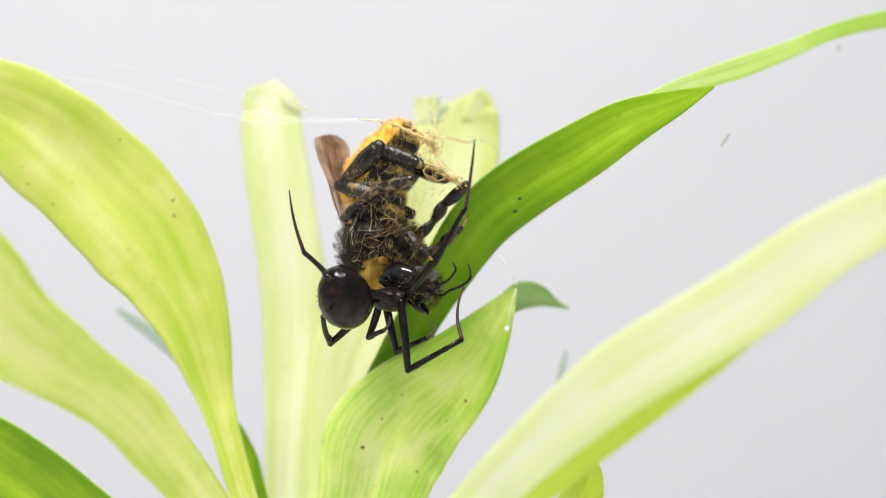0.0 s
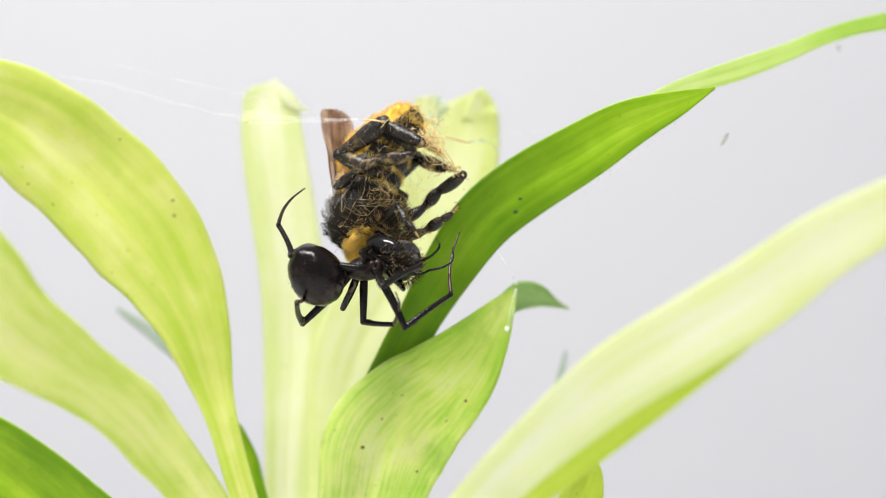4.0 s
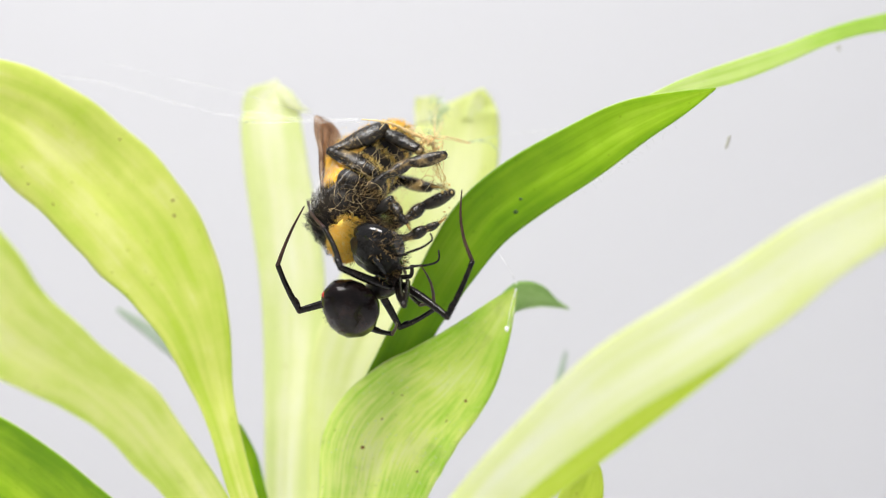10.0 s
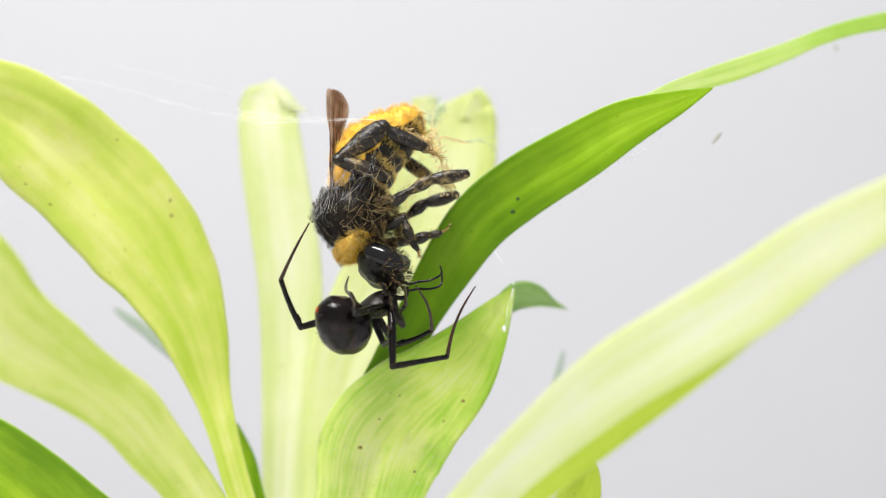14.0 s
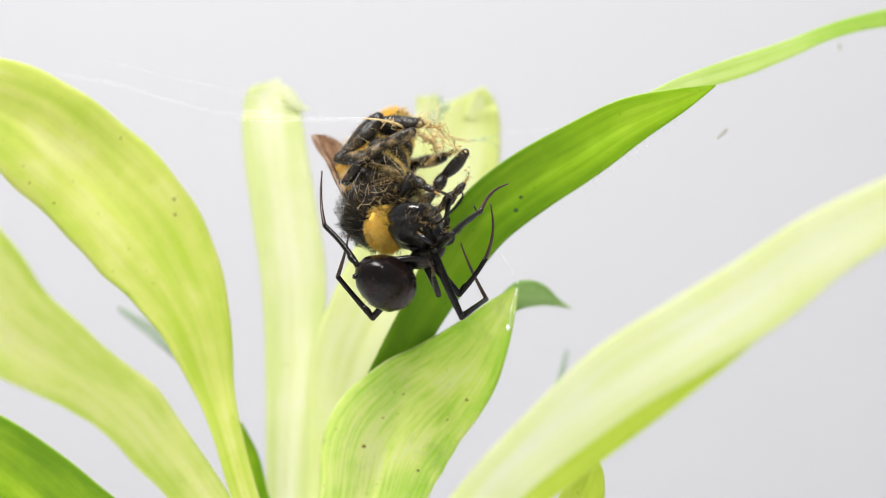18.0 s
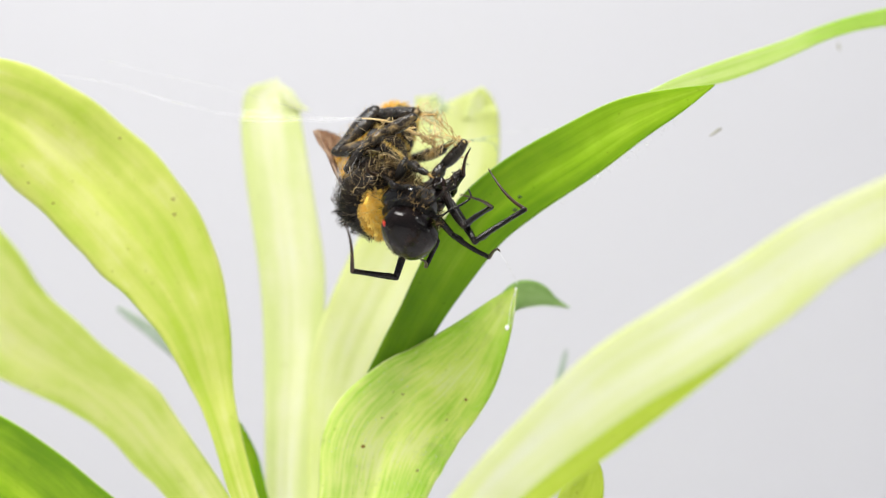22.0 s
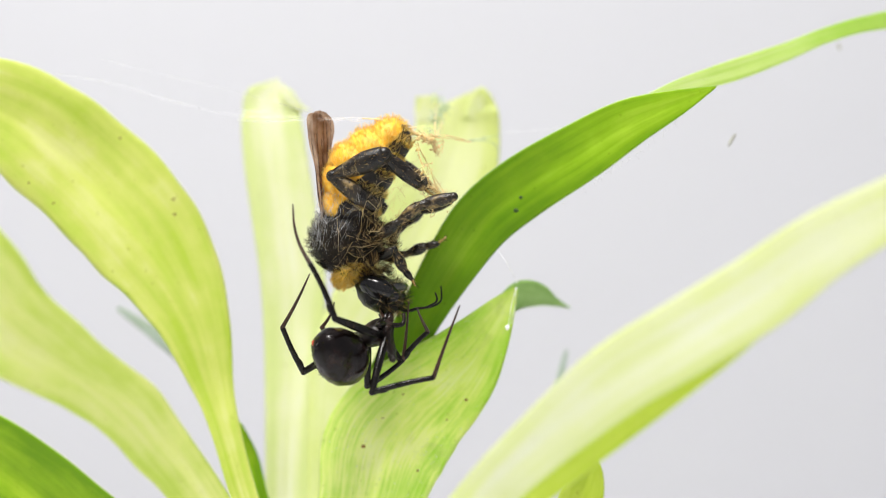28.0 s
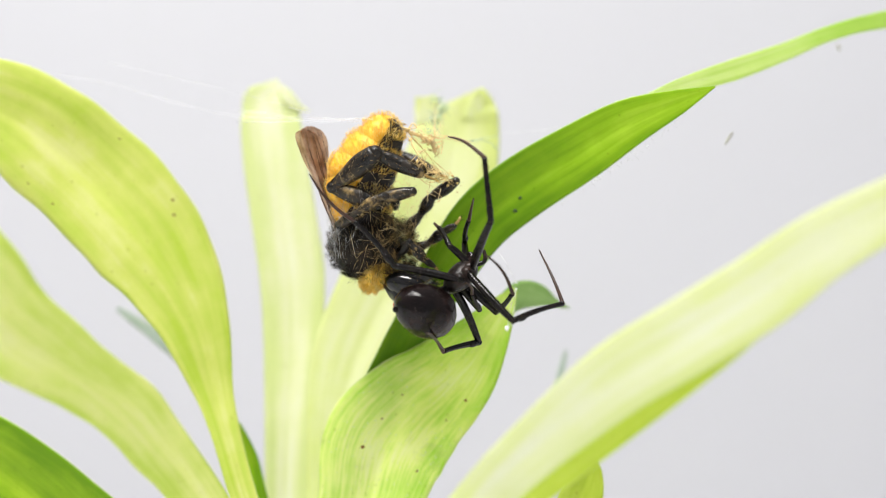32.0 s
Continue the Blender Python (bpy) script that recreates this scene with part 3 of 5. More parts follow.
bm = bmesh.new()
ball(bm, (-52, 0, -68), (64, 64, 60), None, shape=lambda p: p * (1 + 0.06 * noise.noise(p * 3)))
part("thorax", bm, BEE_BLACK, bee)
bm = bmesh.new()
fur(bm, rnd, Vector((-52, 0, -68)) * STEP, (64 * STEP, 64 * STEP, 60 * STEP), 5600, 17 * STEP, 0.25 * STEP, (-0.25, 0, 0.7), matted=0.85, tufts=170)
tagged(part("thorax_fur", bm, GREY_HAIR, bee, "black and grey fur of the thorax"), kind="stuff")
bm = bmesh.new()
ball(bm, (-30, 0, -114), (40, 46, 20), Euler((0, radians(-48), 0)).to_matrix(), rings=18, sides=26, shape=lambda p: p * (1 + 0.16 * noise.noise(p * 2.6)))
part("collar", bm, GOLD, bee)
bm = bmesh.new()
fur(bm, rnd, Vector((-30, 0, -114)) * STEP, (41 * STEP, 47 * STEP, 21 * STEP), 3000, 11 * STEP, 0.30 * STEP, (-0.4, 0, -0.3),
    lambda p, r: p.z < 0.6 and noise.noise(p * 2.2) + 0.5 * p.x < 0.30, Euler((0, radians(-48), 0)).to_matrix(), matted=0.6, tufts=120)
tagged(part("collar_fur", bm, OCHRE_HAIR, bee, "ochre fur round the neck"), kind="stuff")
bm = bmesh.new()
fur(bm, rnd, Vector((-34, 0, -106)) * STEP, (46 * STEP, 56 * STEP, 30 * STEP), 600, 16 * STEP, 0.25 * STEP, (0.6, 0, -0.6), lambda p, r: noise.noise(p * 2.2) + 0.5 * p.x > 0.05, Euler((0, radians(-48), 0)).to_matrix(), matted=0.85, tufts=90)
tagged(part("neck_fur", bm, BROWN_HAIR, bee, "brown fur mixed into the golden neck"), kind="stuff")
bm = bmesh.new()
fur(bm, rnd, Vector((-30, 0, -72)) * STEP, (66 * STEP, 64 * STEP, 52 * STEP), 3400, 20 * STEP, 0.25 * STEP, (0.1, 0, -0.1), lambda p, r: p.x > 0.0 + r.gauss(0, 0.25), matted=0.85, tufts=130)
tagged(part("breast_fur", bm, BROWN_HAIR, bee, "brown dusty fur of the breast"), kind="stuff")

# head with big eyes, face plate, jaws and feelers
bm = bmesh.new()
ball(bm, (24, 0, -146), (46, 48, 32), Euler((0, radians(20), 0)).to_matrix(), rings=22, sides=30, shape=lambda p: p * (1 + 0.13 * noise.noise(p * 2.4)))
head = part("head", bm, BEE_HEAD, bee, "glossy black head")
for side in (-1, 1):
    bm = bmesh.new()
    ball(bm, (28, side * 34, -138), (40, 20, 22), Euler((radians(side * -20), radians(14), 0)).to_matrix())
    part("eye", bm, BEE_GLOSS, head)
    bm = bmesh.new()
    tube(bm, steps([(56, side * 10, -160), (80, side * 16, -166), (96, side * 18, -158), (116, side * 22, -151), (132, side * 26, -136), (126, side * 28, -116 + side * 6)]),
         [2.6 * STEP, 2.2 * STEP, 2.4 * STEP, 2.2 * STEP, 1.9 * STEP, 1.4 * STEP], 7)
    part("feeler", bm, BROWN_BLACK, head)
    bm = bmesh.new()
    tube(bm, steps([(38, side * 22, -178), (52, side * 16, -194), (60, side * 5, -200)]), [6 * STEP, 5 * STEP, 2 * STEP], 7)
    part("jaw", bm, BEE_GLOSS, head)
# face plate; its paler grey is painted sheen
bm = bmesh.new()
ball(bm, (48, 0, -132), (26, 40, 13), Euler((0, radians(-25), 0)).to_matrix())
part("face_plate", bm, BEE_PLATE_SHEEN, head, "plate of the face with sheen in its grey")
bm = bmesh.new()
fur(bm, rnd, Vector((28, 0, -148)) * STEP, (50 * STEP, 52 * STEP, 40 * STEP), 900, 14 * STEP, 0.34 * STEP, (0.3, 0, 0.1), lambda p, r: p.x > 0.1 and abs(p.y) > 0.25)
tagged(part("face_fur", bm, BROWN_HAIR, bee), kind="stuff")


# wings: veined brown membranes folded along the back
def wing(side):
    outline = [(0, 7), (0.08, 12), (0.25, 16), (0.5, 21), (0.75, 26), (0.86, 28), (0.93, 26), (0.97, 20), (0.99, 13), (1.0, 6)]
    root, tip = Vector((-94, -20 + side * 6, -50)), Vector((-138 + 3 * side, -32 + side * 6, 149 + 3 * side))
    axis = (tip - root).normalized()
    across = Vector((-0.28 + 0.06 * side, -0.93, 0.1)).normalized()
    out = axis.cross(across)
    bm = bmesh.new()
    tops = []
    for i in range(37):
        s = i / 36
        w = float(np.interp(s, [a for a, b in outline], [b for a, b in outline]))
        c = root.lerp(tip, s) + out * (7 * math.sin(3.1 * s)) - Vector((10 * math.sin(2.6 * s), 0, 0))
        row = []
        broad = (across + Vector((-0.5 * s * s, 0, 0))).normalized()
        for k in range(9):
            x = k / 4 - 1
            row.append(bm.verts.new((c + broad * x * w + out * (2.4 * math.sin(7 * x + 3 * s) + 1.5 * math.sin(16 * s))) * STEP))
        tops.append(row)
    for a, b in zip(tops, tops[1:]):
        for k in range(8):
            bm.faces.new((a[k], a[k + 1], b[k + 1], b[k]))
    bmesh.ops.solidify(bm, geom=bm.faces[:], thickness=0.9 * STEP)
    ob = part("wing", bm, WING, bee, "brown veined wing")
    for x0, x1 in ((-0.9, -0.85), (-0.3, -0.6), (0.3, 0.1), (0.85, 0.7)):
        vb = bmesh.new()
        pts = []
        for i in range(6):
            s = i / 5 * 0.95
            w = float(np.interp(s, [a for a, b in outline], [b for a, b in outline]))
            c = root.lerp(tip, s) + out * (7 * math.sin(3.1 * s) + 1) - Vector((10 * math.sin(2.6 * s), 0, 0))
            broad = (across + Vector((-0.5 * s * s, 0, 0))).normalized()
            pts.append((c + broad * (x0 + (x1 - x0) * s) * w) * STEP)
        tube(vb, pts, [1.5 * STEP, 1.1 * STEP, 0.8 * STEP, 0.6 * STEP, 0.5 * STEP, 0.4 * STEP], 5)
        part("vein", vb, FOOT_BROWN, ob)


wing(-1)
wing(1)


def bee_leg(joints, radii, hairs, seed, flat=1.0):
    """A jointed leg: thick shank and shin, thin dusty foot."""
    r = random.Random(seed)
    names = ("thigh", "shin", "heel", "foot")
    first = None
    for i, (a, b) in enumerate(zip(joints, joints[1:])):
        bm = bmesh.new()
        a, b = Vector(a), Vector(b)
        bow = Vector((0, 0, 1)).cross(b - a).normalized() * 0.04 * (b - a).length
        tube(bm, steps([a, a.lerp(b, 0.3) + bow, a.lerp(b, 0.65) + bow, b]),
             [radii[i] * STEP * f for f in ((0.62, 1.0, 1.05, 0.7) if i in (0, 2) else (0.5, 0.78, 1.08, 0.85) if i == 1 else (0.9, 0.8, 0.6, 0.3))], 10)
        for v in bm.verts:
            mid = (a.y + (b.y - a.y) * 0.5) * STEP
            v.co.y = mid + (v.co.y - mid) * flat
        if i < 3:
            ball(bm, b, [radii[i] * 0.74, radii[i] * 0.74 * flat, radii[i] * 0.74], rings=6, sides=10)
        seg = part(names[min(i, 3)], bm, BEE_LEG if i < 3 else GOLD_DULL, bee if first is None else first)
        first = first or seg
        hb = bmesh.new()
        for _ in range(hairs * (2 if i == 1 else 1)):
            s = r.random()
            d = Vector((r.gauss(0, 1), r.gauss(0, 1), r.gauss(0, 1))).normalized()
            root = (a.lerp(b, s) + d * radii[i] * 0.8) * STEP
            hair(hb, root, root + (d + (b - a).normalized()).normalized() * r.uniform(4, 10) * STEP, 0.24 * STEP)
        tagged(part("leg_hair", hb, BROWN_HAIR if i != 1 else DUST_HAIR, first, smooth=False), kind="stuff")
    return first


near_hind = None
for side in (-1, 1):
    k = side * 1.0
    hind = bee_leg([(-4, 44 * k, 2), (-93, 66 * k, 36), (-14, 66 * k, 97), (61, 46 * k, 62), (94, 30 * k, 48)], (15, 19, 13, 3.6), 170, 21 + side, 0.68)
    near_hind = hind if side < 0 else near_hind
# the middle legs stand off the body; the one towards the lens is drawn in at times
near_mid = bee_leg([(6, -40, -46), (38, -54, -16), (70, -52, 22), (126, -48, 50), (116, -42, 40)], (10, 11, 11.5, 3), 110, 31)
bee_leg([(6, 40, -46), (34, 50, -18), (58, 48, 14), (108, 40, 42), (98, 36, 32)], (10, 11, 11, 3), 80, 33)
# the fore legs are drawn in under the head
bee_leg([(12, -34, -84), (42, -48, -62), (64, -44, -92), (80, -36, -106), (90, -30, -118)], (9, 9.5, 6, 3), 60, 41)
bee_leg([(12, 34, -84), (50, 44, -68), (80, 42, -48), (102, 38, -38), (116, 34, -24)], (9, 10, 7, 3), 60, 43)

# dusted strands and dried scraps between the feet and at the abdomen's end
bm = bmesh.new()
r = random.Random(15)
FEET = [Vector((92, -32, 50)), Vector((102, -40, 40)), Vector((88, -30, -60)), Vector((98, 32, 50)), Vector((104, 38, 38)), Vector((118, 34, -12)), Vector((62, -34, 84)), Vector((34, 0, 132))]
for a, b in ((0, 1), (0, 6), (6, 7), (3, 7), (3, 4), (0, 3), (1, 4)):
    for i in range(2):
        p, q = FEET[a], FEET[b]
        pts = [p.lerp(q, f) + Vector((r.gauss(0, 3), r.gauss(0, 4), r.gauss(0, 3))) for f in (0, 0.25, 0.5, 0.75, 1)]
        tube(bm, steps(pts), [r.uniform(0.2, 0.9) * STEP for _ in range(5)], 5, 16)
for i in range(9):
    c = r.choice(FEET) + Vector((r.gauss(0, 8), r.gauss(0, 10), r.gauss(0, 9)))
    ball(bm, c, [r.uniform(1, 3.6) for _ in range(3)], Euler((r.uniform(0, 3), r.uniform(0, 3), 0)).to_matrix(), rings=6, sides=8,
         shape=lambda p: p * (1 + 0.4 * noise.noise(p * 2.3 + c)))
for i in range(12):
    c = Vector((r.gauss(14, 18), r.gauss(0, 24), r.gauss(146, 9)))
    pts = [c + Vector((r.gauss(0, 9), r.gauss(0, 9), r.gauss(0, 6))) for _ in range(4)]
    tube(bm, steps(pts), [r.uniform(0.3, 1.6) * STEP for _ in range(3)], 5, 9)
tagged(part("foot_silk", bm, SILK_SCRAP, bee, "dusty yellow silk scraps between the feet"), kind="stuff")

# silk wound round the bee
bm = bmesh.new()
r = random.Random(5)
for i in range(26):
    z0, z1 = r.uniform(-100, 120), r.uniform(-100, 120)
    a0, sweep = r.uniform(-1.6, 1.6), r.uniform(0.3, 1.5) * r.choice((-1, 1))
    pts = []
    for j in range(7):
        s = j / 6
        a = a0 + sweep * s + r.gauss(0, 0.07)
        z = z0 + (z1 - z0) * s + r.gauss(0, 9)
        rad = 76 + r.gauss(0, 6)
        pts.append(((-38 + rad * math.cos(a)) * STEP, -rad * math.sin(a) * 0.95 * STEP, z * STEP))
    tube(bm, pts, [r.uniform(0.08, 0.26) * STEP for _ in range(4)], 4, 20)
for i in range(18):
    c = Vector(r.choice(((62, -40, 80), (84, -20, 55), (60, 10, 95), (40, 30, 130), (92, 24, 40), (74, 0, 20))))
    pts = [c + Vector((r.gauss(0, 11), r.gauss(0, 15), r.gauss(0, 11))) for _ in range(4)]
    tube(bm, steps(pts), [r.uniform(0.25, 0.8) * STEP for _ in range(3)], 4, 9)
# finer curled strands matted over breast and belly
KNOTS = [(r.gauss(-50, 34), r.uniform(-0.9, 1.7)) for _ in range(7)]
for i in range(34):
    z0, a0 = r.choice(KNOTS)
    z0, a0 = min(50, max(-112, z0 + r.gauss(0, 9))), a0 + r.gauss(0, 0.12)
    a, z, rad, pts = a0, z0, 72.0, []
    da, dz = r.gauss(0, 0.16), r.gauss(0, 11)
    for j in range(7):
        pts.append(((-36 + rad * math.cos(a)) * STEP, -rad * math.sin(a) * 0.95 * STEP, z * STEP))
        da, dz = da + r.gauss(0, 0.09), dz + r.gauss(0, 6)
        a, z, rad = min(1.8, max(-1.2, a + da)), min(50, max(-112, z + dz)), 71 + r.uniform(-4, 6)
    tube(bm, pts, [r.uniform(0.08, 0.26) * STEP for _ in range(4)], 4, 20)
tagged(part("silk_wrapping", bm, SILK_GOLD, bee, "dusty golden silk strands wound round the body"), kind="stuff")
bm = bmesh.new()
for i in range(60):
    z0, z1 = r.uniform(-100, -50), r.uniform(-20, 40)
    a0, sweep = r.gauss(2.6, 0.55), r.gauss(0, 0.35)
    pts = []
    for j in range(5):
        a = a0 + sweep * j / 4 + r.gauss(0, 0.12)
        rad = 66 + r.uniform(-3, 8)
        pts.append(((-50 + rad * math.cos(a)) * STEP, -rad * math.sin(a) * STEP, (z0 + (z1 - z0) * j / 4 + r.uniform(-9, 9)) * STEP))
    tube(bm, pts, [r.uniform(0.05, 0.15) * STEP for _ in range(3)], 4, 16)
tagged(part("white_silk", bm, SILK, bee, "fine white silk over the thorax"), kind="stuff")


# ---- the spider ----
spider = tagged(new("widow_spider"), "glossy black widow spider with a red mark at its abdomen's end", "spider")


def belly(p):
    q = p.copy()
    q.z *= 1.0 + 0.10 * p.x
    q.y *= 1.0 + 0.06 * p.x
    return q * (1 + 0.035 * noise.noise(p * 2.2) + 0.022 * noise.noise(p * 5.0) + 0.007 * noise.noise(p * 13.0))


# its own space: x to the head, z to the belly side
bm = bmesh.new()
ball(bm, (-88, 0, 2), (57, 46, 47), Euler((0, radians(66), 0)).to_matrix(), rings=36, sides=52, shape=belly)
abdomen = part("abdomen", bm, BLACK, spider, "glossy black globe-shaped abdomen")
bm = bmesh.new()
ball(bm, (-114, 13, 41), (8, 10, 10), Euler((0, radians(66), 0)).to_matrix(), rings=8, sides=12)
part("red_mark", bm, RED, abdomen, "red mark")
bm = bmesh.new()
tube(bm, steps([(-118, 0, 34), (-130, 0, 43)]), [8 * STEP, 4 * STEP], 10)
part("spinneret", bm, BLACK, abdomen)
bm = bmesh.new()
fur(bm, rnd, Vector((-90, 0, 2)) * STEP, (46 * STEP, 45 * STEP, 46 * STEP), 500, 5 * STEP, 0.35 * STEP, (-0.6, 0, 0))
tagged(part("fine_hair", bm, DARK_HAIR, abdomen), kind="stuff")
bm = bmesh.new()
ball(bm, (0, 0, 0), (37, 28, 22), rings=16, sides=24, shape=lambda p: Vector((p.x, p.y * (1 - 0.22 * p.x), p.z * (1 + 0.12 * p.x))))
thorax = part("fore_body", bm, FORE, spider, "shiny black fore body")
bm = bmesh.new()
tube(bm, steps([(-22, 0, 0), (-34, 0, 2), (-48, 0, 4)]), [9 * STEP, 8 * STEP, 12 * STEP], 10)
part("waist", bm, BROWN_BLACK, thorax)
for side in (-1, 1):
    bm = bmesh.new()
    tube(bm, steps([(26, side * 6, 4), (37, side * 6, 12), (42, side * 4, 20)]), [8 * STEP, 7 * STEP, 2 * STEP], 9)
    part("fang", bm, BLACK, thorax)
    bm = bmesh.new()
    tube(bm, steps([(24, side * 16, 4), (44, side * 24, -4), (58, side * 20, 10)]), [4.5 * STEP, 4 * STEP, 3 * STEP], 8)
    part("feeler", bm, BROWN_BLACK, thorax)
    for j in range(4):
        bm = bmesh.new()
        ball(bm, (24 + (j % 2) * 4, side * (4 + 4 * (j // 2)), -13 + (j % 2) * 3), (2.2, 2.2, 2.2), rings=6, sides=8)
        part("eye", bm, BLACK, thorax)

# where legs a to h leave the fore body
HIPS = ((-10, -24), (-15, 22), (22, -18), (18, 20), (25, -8), (8, -26), (3, 27), (-6, 25))
for hx, hy in HIPS:
    bm = bmesh.new()
    tube(bm, steps([(hx * 0.4, hy * 0.4, 3), (hx * 0.8, hy * 0.8, 5), (hx * 1.08, hy * 1.08, 2)]), [10.5 * STEP, 10 * STEP, 7.6 * STEP], 10)
    part("hip", bm, FORE, thorax)

# joints of the eight legs and the two body points, time by time, in plan steps
STANCES = []


def stance(t, rear, fore, *legs):
    """rear, fore: centres of abdomen and fore body; then knee, ankle and tip of legs a to h."""
    STANCES.append((t, rear, fore, legs))


def moved(t, s, du, dv):
    """The stance s once more at t, shifted as a whole."""
    _, rear, fore, legs = s
    STANCES.append((t, (rear[0] + du, rear[1] + dv), (fore[0] + du, fore[1] + dv),
                    tuple(tuple(c + (dv if i % 2 else du) for i, c in enumerate(leg)) for leg in legs)))


stance(0, (612, 528), (690, 530), (590, 497, 538, 447, 512, 337), (583, 610, 572, 560, 575, 540), (770, 465, 825, 365, 841, 240),
       (765, 470, 790, 430, 812, 395), (665, 490, 690, 470, 720, 462), (722, 655, 820, 600, 822, 505), (702, 625, 757, 598, 762, 570), (652, 598, 680, 585, 690, 560))
stance(0.5, (612, 495), (680, 495), (645, 440, 605, 385, 557, 335), (575, 567, 525, 520, 560, 470), (800, 440, 845, 345, 840, 250),
       (760, 510, 755, 550, 715, 565), (690, 470, 690, 460, 700, 440), (720, 580, 770, 662, 772, 700), (670, 610, 695, 610, 700, 580), (620, 567, 638, 540, 640, 530))
stance(1, (585, 510), (665, 515), (570, 460, 533, 392, 538, 315), (552, 603, 525, 570, 545, 545), (765, 455, 825, 345, 838, 242),
       (770, 500, 740, 550, 722, 525), (665, 480, 690, 470, 715, 445), (658, 620, 735, 675, 778, 672), (655, 620, 700, 612, 725, 550), (615, 590, 630, 560, 640, 545))
stance(1.5, (655, 540), (715, 535), (640, 490, 580, 415, 508, 303), (633, 620, 595, 565, 612, 530), (835, 475, 857, 390, 838, 238),
       (815, 530, 832, 505, 805, 430), (725, 510, 730, 490, 735, 470), (705, 632, 810, 615, 862, 540), (728, 620, 780, 590, 797, 520), (690, 602, 685, 580, 695, 560))
stance(2, (638, 516), (714, 498), (615, 440, 565, 335, 530, 240), (620, 612, 562, 568, 587, 500), (845, 455, 865, 375, 835, 240),
       (760, 515, 778, 465, 755, 410), (720, 450, 735, 445, 745, 460), (715, 600, 783, 597, 780, 548), (708, 598, 740, 595, 738, 525), (668, 588, 635, 572, 640, 565))
stance(2.5, (635, 460), (715, 435), (630, 435, 560, 370, 543, 330), (630, 560, 588, 550, 610, 500), (825, 390, 862, 310, 835, 240),
       (770, 470, 825, 400, 780, 375), (710, 400, 720, 390, 740, 380), (700, 505, 810, 545, 845, 490), (725, 545, 775, 540, 765, 460), (695, 530, 668, 530, 670, 500))
stance(3, (645, 455), (720, 440), (625, 435, 555, 387, 545, 330), (665, 555, 620, 545, 627, 500), (790, 415, 838, 350, 795, 283),
       (780, 375, 798, 335, 765, 333), (715, 400, 725, 370, 735, 350), (840, 480, 888, 420, 838, 345), (760, 503, 803, 485, 790, 460), (717, 500, 690, 510, 700, 480))
stance(3.5, (570, 490), (655, 475), (530, 465, 492, 395, 540, 330), (553, 580, 545, 545, 550, 530), (700, 490, 770, 440, 745, 400),
       (720, 480, 775, 440, 740, 420), (640, 440, 660, 415, 690, 400), (755, 568, 820, 490, 810, 390), (660, 565, 708, 570, 705, 520), (617, 555, 630, 520, 635, 500))
stance(5.5, (550, 475), (635, 475), (515, 460, 497, 405, 540, 350), (508, 540, 497, 480, 505, 460), (640, 530, 700, 520, 715, 480),
       (590, 440, 570, 420, 582, 395), (650, 460, 660, 460, 670, 450), (648, 590, 760, 578, 828, 455), (618, 610, 680, 580, 690, 500), (585, 550, 600, 520, 615, 500))
stance(6, (600, 478), (690, 485), (585, 455, 537, 415, 538, 350), (580, 570, 500, 552, 472, 525), (725, 525, 772, 483, 765, 420),
       (750, 470, 800, 440, 775, 385), (705, 450, 715, 420, 690, 400), (720, 592, 825, 548, 827, 415), (675, 605, 672, 560, 670, 520), (632, 555, 650, 530, 655, 520))
stance(6.5, (690, 530), (755, 510), (650, 480, 610, 445, 548, 350), (615, 567, 540, 540, 465, 505), (795, 560, 835, 520, 830, 440),
       (800, 500, 850, 470, 855, 400), (740, 500, 750, 480, 755, 470), (805, 615, 900, 575, 928, 430), (745, 610, 800, 605, 810, 530), (760, 590, 750, 560, 750, 530))
stance(7, (607, 505), (685, 495), (580, 470, 530, 402, 540, 338), (525, 503, 465, 425, 455, 308), (715, 525, 760, 480, 745, 430),
       (735, 480, 785, 440, 750, 395), (700, 465, 725, 455, 755, 380), (760, 580, 858, 510, 888, 380), (700, 612, 740, 585, 760, 530), (658, 575, 662, 550, 668, 520))
stance(7.5, (612, 475), (680, 480), (570, 460, 535, 410, 552, 340), (558, 527, 508, 445, 552, 335), (720, 490, 745, 455, 720, 410),
       (715, 500, 740, 460, 725, 415), (690, 460, 700, 450, 710, 440), (700, 577, 810, 568, 822, 445), (685, 598, 770, 585, 815, 490), (668, 557, 680, 520, 690, 500))
stance(8, (680, 470), (765, 430), (640, 450, 590, 400, 572, 330), (628, 520, 565, 445, 570, 325), (800, 440, 790, 400, 760, 410),
       (785, 400, 798, 345, 768, 362), (730, 430, 715, 405, 700, 390), (815, 505, 895, 427, 855, 335), (765, 540, 838, 560, 840, 500), (722, 515, 705, 518, 700, 490))
stance(8.5, (625, 510), (695, 480), (575, 480, 520, 423, 537, 335), (565, 530, 515, 450, 537, 340), (730, 460, 745, 420, 767, 350),
       (720, 470, 730, 440, 765, 370), (665, 450, 655, 440, 660, 430), (735, 555, 830, 495, 832, 380), (752, 588, 815, 520, 815, 385), (697, 560, 690, 520, 690, 500))
stance(9, (712, 495), (785, 465), (690, 450, 620, 375, 575, 328), (630, 525, 565, 450, 573, 335), (840, 488, 848, 430, 785, 420),
       (800, 430, 808, 385, 775, 390), (760, 420, 750, 430, 745, 440), (812, 570, 910, 520, 907, 380), (795, 585, 825, 520, 815, 400), (745, 555, 692, 548, 690, 530))
